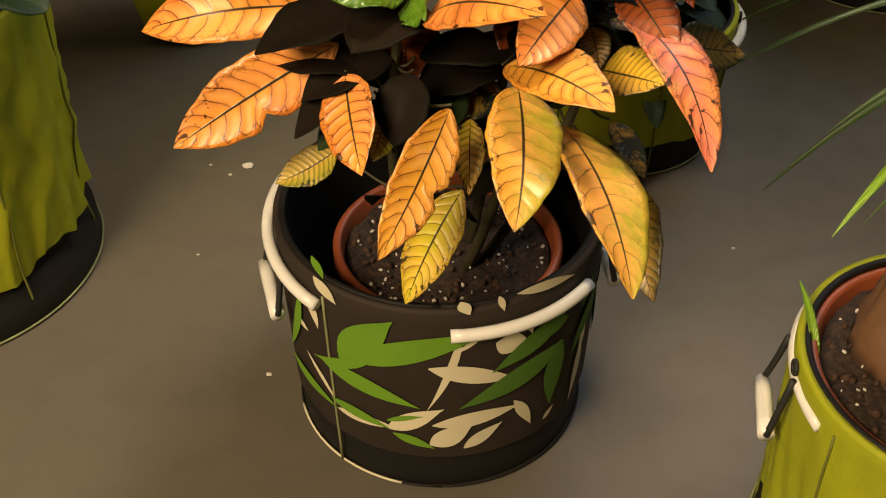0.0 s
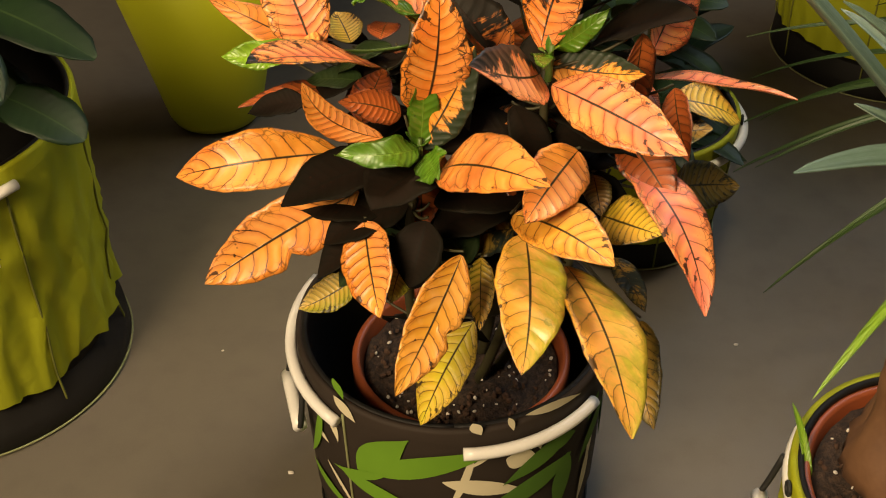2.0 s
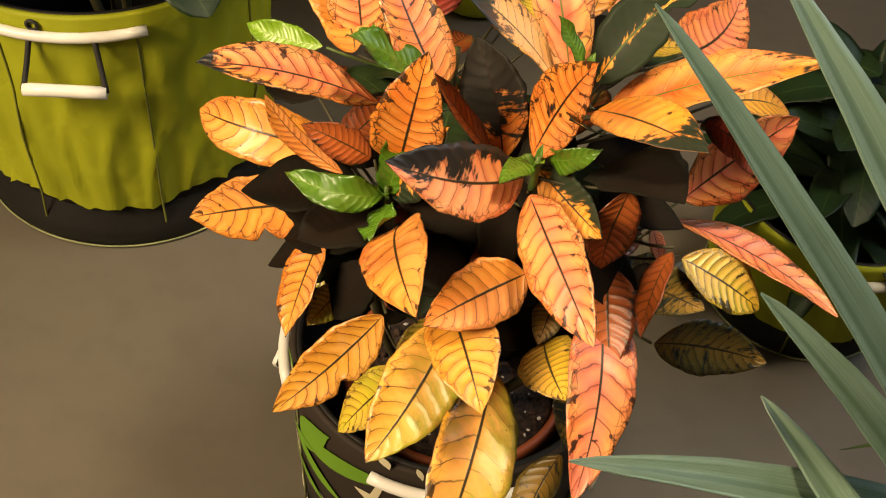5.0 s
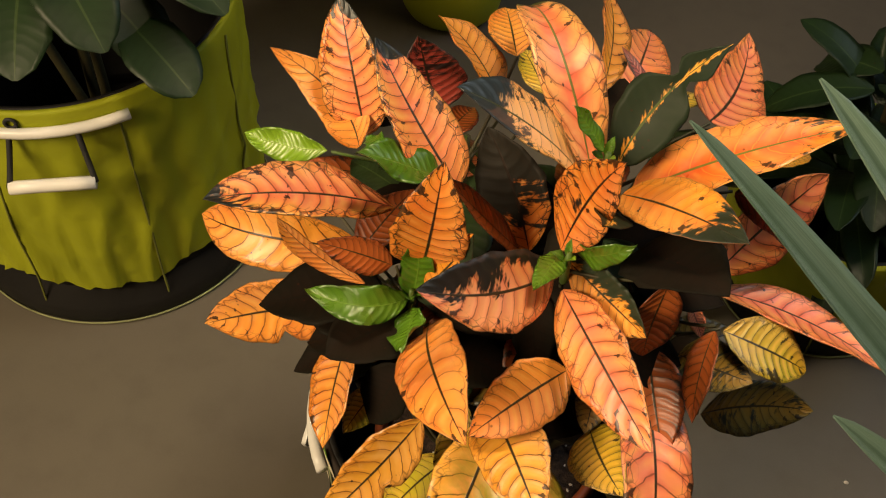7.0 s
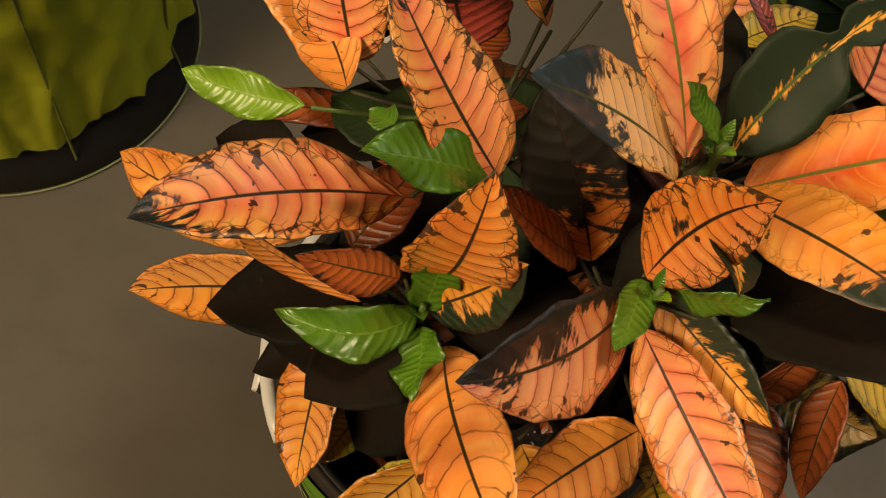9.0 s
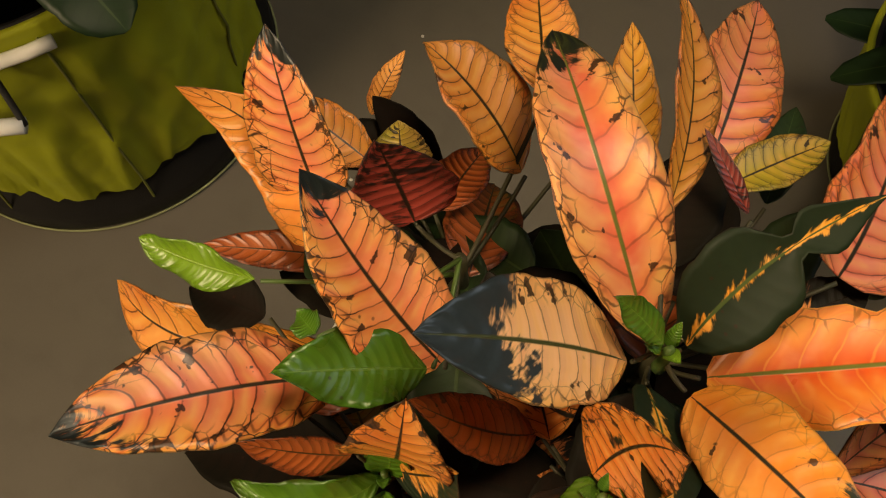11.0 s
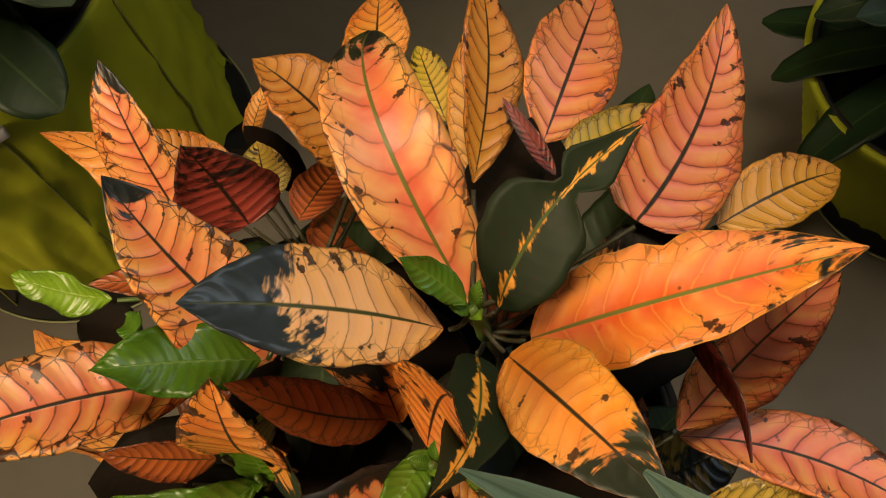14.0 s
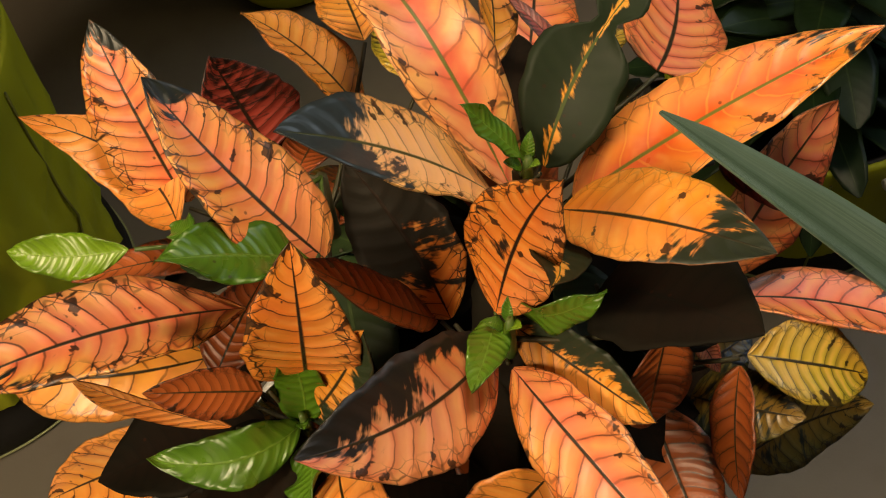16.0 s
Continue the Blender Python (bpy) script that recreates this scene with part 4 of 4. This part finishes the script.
croton_leaf("rust", (-0.066, 1.023, 0.610), (-0.061, 1.076, 0.600), 0.033, 0.050, 74, roll=0)
croton_leaf("shade", (0.066, 1.025, 0.660), (0.062, 1.106, 0.660), 0.046, 0.050, 76, roll=0)
croton_leaf("dusk", (0.135, 1.017, 0.685), (0.166, 1.052, 0.685), 0.029, 0.050, 77, roll=0)
# shade and deep leaves below close gaps; their dark colour stands for shadow
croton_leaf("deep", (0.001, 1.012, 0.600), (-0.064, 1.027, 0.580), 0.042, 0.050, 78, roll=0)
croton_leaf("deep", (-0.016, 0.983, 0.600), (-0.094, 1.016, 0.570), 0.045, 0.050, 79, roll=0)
croton_leaf("shade", (-0.058, 0.965, 0.610), (-0.049, 1.013, 0.600), 0.041, 0.050, 80, roll=0)
croton_leaf("shade", (-0.130, 0.922, 0.600), (-0.184, 0.920, 0.590), 0.038, 0.050, 81, roll=0)
croton_leaf("deep", (0.105, 1.114, 0.600), (0.098, 1.193, 0.580), 0.028, 0.050, 82, roll=0)
croton_leaf("shade", (-0.020, 0.847, 0.520), (-0.036, 0.812, 0.470), 0.048, 0.050, 83, roll=0)
croton_leaf("shade", (0.127, 0.878, 0.550), (0.099, 0.879, 0.560), 0.049, 0.050, 84, roll=0)
croton_leaf("shade", (0.096, 0.880, 0.520), (0.062, 0.896, 0.530), 0.058, 0.050, 85, roll=0)
croton_leaf("rust", (-0.100, 0.984, 0.580), (-0.198, 0.947, 0.580), 0.026, 0.050, 87, roll=0)
croton_leaf("rust", (-0.077, 0.885, 0.600), (-0.059, 0.948, 0.620), 0.038, 0.050, 88, roll=0)
croton_leaf("murky", (0.133, 0.889, 0.540), (0.138, 0.852, 0.520), 0.027, 0.050, 89, roll=0)
croton_leaf("murky", (0.160, 0.891, 0.440), (0.188, 0.845, 0.410), 0.027, 0.050, 90, roll=0)
croton_leaf("dusk", (0.040, 0.919, 0.580), (0.095, 0.937, 0.580), 0.029, 0.050, 91, roll=0)
croton_leaf("shade", (0.059, 0.914, 0.600), (0.089, 0.865, 0.550), 0.038, 0.050, 92, roll=0)
croton_leaf("shade", (0.136, 0.928, 0.630), (0.205, 0.944, 0.620), 0.039, 0.050, 94, roll=0)
croton_leaf("shade", (-0.040, 0.851, 0.440), (-0.086, 0.906, 0.450), 0.049, 0.050, 95, roll=0)
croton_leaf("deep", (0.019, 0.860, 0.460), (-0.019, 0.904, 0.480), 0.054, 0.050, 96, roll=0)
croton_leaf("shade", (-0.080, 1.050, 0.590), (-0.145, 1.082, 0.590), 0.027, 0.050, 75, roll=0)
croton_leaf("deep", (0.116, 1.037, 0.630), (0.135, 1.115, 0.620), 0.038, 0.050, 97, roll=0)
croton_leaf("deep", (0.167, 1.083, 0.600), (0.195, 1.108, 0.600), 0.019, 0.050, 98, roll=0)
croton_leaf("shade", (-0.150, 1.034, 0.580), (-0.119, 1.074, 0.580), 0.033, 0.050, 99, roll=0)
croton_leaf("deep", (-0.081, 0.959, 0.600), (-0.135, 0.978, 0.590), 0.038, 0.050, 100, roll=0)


# young shoots at the tips of the stems
for hub in (Vector((-0.027, 0.875, 0.580)), Vector((0.088, 0.975, 0.695)), Vector((0.088, 0.905, 0.655))):
    in_plant(part("shoot", tube(curve_points(hub - Vector((0, 0, 0.03)), hub + Vector((0.002, -0.002, 0.012)), (0, 0, 0), 4), 0.0042, 8, 0.5), YOUNG_STALK, croton, "bright green shoot"), croton)
    for k in range(3):
        a = k * 2.1 + hub.x * 40
        croton_leaf("fresh" if k % 2 else "young", hub + Vector((0.002 * math.cos(a), 0.002 * math.sin(a), 0.002)), hub + Vector((0.011 * math.cos(a), 0.011 * math.sin(a), 0.010 + 0.004 * (k % 3))), 0.008, 0.1, 500 + k)

# filler leaves deep between the stems, most with shade put into their colour
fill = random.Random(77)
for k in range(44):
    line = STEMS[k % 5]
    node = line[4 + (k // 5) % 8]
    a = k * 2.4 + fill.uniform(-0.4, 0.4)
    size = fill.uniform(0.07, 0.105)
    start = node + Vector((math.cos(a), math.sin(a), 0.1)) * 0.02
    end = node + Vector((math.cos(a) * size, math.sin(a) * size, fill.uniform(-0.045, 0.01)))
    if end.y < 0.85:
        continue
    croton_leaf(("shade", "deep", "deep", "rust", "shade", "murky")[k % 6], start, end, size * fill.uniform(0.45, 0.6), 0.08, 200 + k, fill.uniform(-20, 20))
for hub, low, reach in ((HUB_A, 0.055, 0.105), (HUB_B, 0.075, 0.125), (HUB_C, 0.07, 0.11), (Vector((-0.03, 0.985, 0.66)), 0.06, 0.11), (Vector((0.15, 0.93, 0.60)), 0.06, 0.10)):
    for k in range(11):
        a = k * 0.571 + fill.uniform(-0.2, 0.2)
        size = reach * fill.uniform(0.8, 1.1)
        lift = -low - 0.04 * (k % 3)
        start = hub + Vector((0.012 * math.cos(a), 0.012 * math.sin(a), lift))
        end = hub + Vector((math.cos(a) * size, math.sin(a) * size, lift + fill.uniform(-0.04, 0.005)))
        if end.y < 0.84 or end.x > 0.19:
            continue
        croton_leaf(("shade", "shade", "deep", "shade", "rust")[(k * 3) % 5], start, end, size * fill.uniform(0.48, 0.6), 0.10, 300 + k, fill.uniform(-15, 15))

# ---------------------------------------------------------------- the yucca
yucca = thing("yucca_plant", (0.450, 0.768, 0.26), "yucca with a thick brown trunk and grey-green strap leaves", "plant")
trunk = lathe([(0.0, -0.012)] + [(0.060 - 0.018 * k / 16, 0.30 * k / 16) for k in range(17)] + [(0.0, 0.305)], 40)
for v in trunk.verts:
    v.co += Vector((v.co.x, v.co.y, 0)) * (0.25 * noise.noise(v.co * 22.0) + 0.12 * noise.noise(v.co * 70.0)) + Vector((0.16 * v.co.z, 0.27 * v.co.z, 0))
part("trunk", trunk, BARK, yucca, "rough brown trunk")
CROWN = Vector((0.498, 0.850, 0.550))


def strap_leaf(owner, crown, tip, width, arch, seed, roll=0.0, material=None):
    ob = part("strap_leaf", blade(crown, tip, width, arch, roll, 0.28, 0.0, seed, (0.22, 0.62), 0.0, 22, 6, 0.0010), material or STRAP, owner)
    return in_plant(ob, owner)


strap_leaf(yucca, (0.470, 0.906, 0.522), (0.156, 0.872, 0.860), 0.042, 0.01, 1)
strap_leaf(yucca, (0.535, 0.812, 0.615), (0.216, 0.880, 0.910), 0.052, 0.01, 2)
strap_leaf(yucca, CROWN, (0.233, 0.655, 0.705), 0.036, 0.05, 3)
in_plant(part("limb", tube(curve_points((0.472, 0.800, 0.430), (0.468, 0.722, 0.605), (0, -0.01, 0), 8), 0.017, 12, 0.75), BARK, yucca, "short brown side limb"), yucca)
strap_leaf(yucca, (0.468, 0.722, 0.600), (0.312, 0.778, 0.683), 0.030, 0.03, 4)
strap_leaf(yucca, CROWN + Vector((0.004, -0.045, 0.01)), (0.286, 0.778, 0.769), 0.040, 0.03, 16)
strap_leaf(yucca, CROWN, (0.262, 0.600, 0.545), 0.013, 0.08, 5, 0, LEAF["fresh"])
in_plant(part("broad_leaf", blade((0.468, 0.722, 0.600), (0.350, 0.632, 0.785), 0.080, 0.06, 0, 0.15, 0.02, 21, (0.5, 0.7), 0.0, 18, 8, 0.001), LEAF["fresh"], yucca, "broad bright yellow-green leaf"), yucca)
strap_leaf(yucca, CROWN, (0.36, 0.98, 0.66), 0.030, 0.05, 6)
strap_leaf(yucca, CROWN, (0.40, 1.08, 0.80), 0.034, 0.05, 7)
strap_leaf(yucca, CROWN, (0.62, 1.06, 0.78), 0.034, 0.05, 8)
strap_leaf(yucca, CROWN, (0.80, 0.92, 0.75), 0.036, 0.06, 9)
strap_leaf(yucca, CROWN, (0.84, 0.68, 0.72), 0.036, 0.06, 10)
strap_leaf(yucca, CROWN, (0.72, 0.46, 0.74), 0.036, 0.06, 11)
strap_leaf(yucca, CROWN, (0.54, 0.42, 0.66), 0.034, 0.06, 12)
strap_leaf(yucca, CROWN, (0.50, 0.80, 0.98), 0.034, 0.02, 13)
strap_leaf(yucca, CROWN, (0.66, 0.70, 0.96), 0.034, 0.03, 14)
strap_leaf(yucca, (0.352, 0.765, 0.262), (0.345, 0.830, 0.300), 0.009, 0.10, 15, 0, LEAF["fresh"])

# ---------------------------------------------------------------- the rubber plant
rubber = thing("rubber_plant", (-0.688, 1.226, 0.05), "rubber plant with broad dark glossy oval leaves", "plant")
for k, top in enumerate(((-0.70, 1.24, 0.80), (-0.62, 1.18, 0.62), (-0.78, 1.15, 0.68))):
    in_plant(part("stem", tube(curve_points((-0.688 + 0.02 * k, 1.226, 0.05), top, (0.01, 0, 0), 10), 0.008, 8, 0.6), STALK, rubber, "brown stem"), rubber)


def broad_leaf(owner, base, tip, width, seed, roll=0.0, style="glossy", arch=0.06):
    return in_plant(part("leaf", blade(base, tip, width, arch, roll, 0.10, 0.02, seed, (0.5, 0.5)), LEAF[style], owner), owner)


broad_leaf(rubber, (-0.515, 1.150, 0.475), (-0.413, 1.115, 0.435), 0.075, 1)
broad_leaf(rubber, (-0.570, 1.160, 0.520), (-0.465, 1.141, 0.435), 0.080, 21)
broad_leaf(rubber, (-0.600, 1.110, 0.560), (-0.545, 1.000, 0.500), 0.085, 22)
broad_leaf(rubber, (-0.610, 1.250, 0.560), (-0.405, 1.185, 0.500), 0.085, 23)
broad_leaf(rubber, (-0.600, 1.140, 0.580), (-0.470, 1.060, 0.520), 0.085, 24)
broad_leaf(rubber, (-0.640, 1.100, 0.500), (-0.660, 0.980, 0.440), 0.085, 25)
broad_leaf(rubber, (-0.700, 1.120, 0.520), (-0.780, 1.030, 0.470), 0.085, 26)
broad_leaf(rubber, (-0.64, 1.19, 0.57), (-0.545, 1.110, 0.520), 0.085, 2)
broad_leaf(rubber, (-0.66, 1.20, 0.62), (-0.52, 1.22, 0.60), 0.095, 3)
broad_leaf(rubber, (-0.70, 1.20, 0.60), (-0.64, 1.05, 0.55), 0.095, 4)
broad_leaf(rubber, (-0.70, 1.22, 0.66), (-0.72, 1.06, 0.60), 0.095, 5)
broad_leaf(rubber, (-0.70, 1.24, 0.70), (-0.56, 1.33, 0.66), 0.095, 6)
broad_leaf(rubber, (-0.72, 1.20, 0.64), (-0.84, 1.08, 0.60), 0.095, 7)
broad_leaf(rubber, (-0.70, 1.24, 0.80), (-0.60, 1.18, 0.86), 0.09, 8)
broad_leaf(rubber, (-0.70, 1.24, 0.78), (-0.82, 1.30, 0.80), 0.09, 9)
broad_leaf(rubber, (-0.64, 1.22, 0.52), (-0.53, 1.34, 0.50), 0.085, 10)

# ---------------------------------------------------------------- the dark plants behind
def bushy(name, place, label, count, reach, height, leaf_width, seed, style):
    rng = random.Random(seed)
    ob = thing(name, place, label, "plant")
    base = Vector(place)
    in_plant(part("stem", tube(curve_points(base, base + Vector((0, 0, height)), (0.01, 0, 0), 8), 0.008, 8, 0.6), STALK, ob), ob)
    for k in range(count):
        a = k * 2.399 + rng.uniform(-0.3, 0.3)
        h = height * (0.25 + 0.75 * k / count)
        r = reach * (1.05 - 0.45 * k / count) * rng.uniform(0.8, 1.1)
        start = base + Vector((0.02 * math.cos(a), 0.02 * math.sin(a), h))
        end = base + Vector((r * math.cos(a), r * math.sin(a), h + rng.uniform(-0.06, 0.07)))
        broad_leaf(ob, start, end, leaf_width * rng.uniform(0.8, 1.15), seed * 50 + k, rng.uniform(-15, 15), style, 0.12)
    return ob


bushy("leafy_plant", (0.290, 1.535, 0.05), "dark green bushy plant with pointed leaves in a small lime bucket", 38, 0.20, 0.36, 0.05, 4, "glossy")
bushy("leafy_plant", (0.880, 2.100, 0.05), "dark green bushy plant in a wide lime bucket", 30, 0.40, 0.62, 0.06, 6, "glossy")
palm = thing("palm_plant", (0.95, 1.35, 0.0), "dark green palm with narrow drooping leaves", "plant")
for k in range(16):
    rng = random.Random(k + 40)
    strap_leaf(palm, (0.95, 1.35, 0.30), (0.95 + 0.55 * math.cos(2.0 + k * 0.16), 1.35 + 0.55 * math.sin(2.0 + k * 0.16) * 0.9, rng.uniform(0.10, 0.42)), 0.016, 0.14, k, 0, LEAF["frond"])

# ---------------------------------------------------------------- crumbs on the floor
for k, (x, y, size) in enumerate(((-0.285, 1.430, 0.007), (-0.309, 1.409, 0.0025), (-0.343, 1.434, 0.002), (-0.207, 0.997, 0.003), (0.411, 1.231, 0.0025), (-0.33, 1.224, 0.0018))):
    bm = bmesh.new()
    bmesh.ops.create_icosphere(bm, subdivisions=2, radius=size)
    for v in bm.verts:
        v.co = Vector((v.co.x * 1.3, v.co.y, max(v.co.z * 0.4, -size * 0.35))) * (1 + 0.5 * noise.noise(v.co * 300 + Vector((k, 0, 0))))
    ob = link("crumb", bm, PERLITE)
    ob.location = (x, y, size * 0.35)
    tagged(ob, "small pale crumb of dry plant matter on the floor", "crumb", "crumbs on the floor")
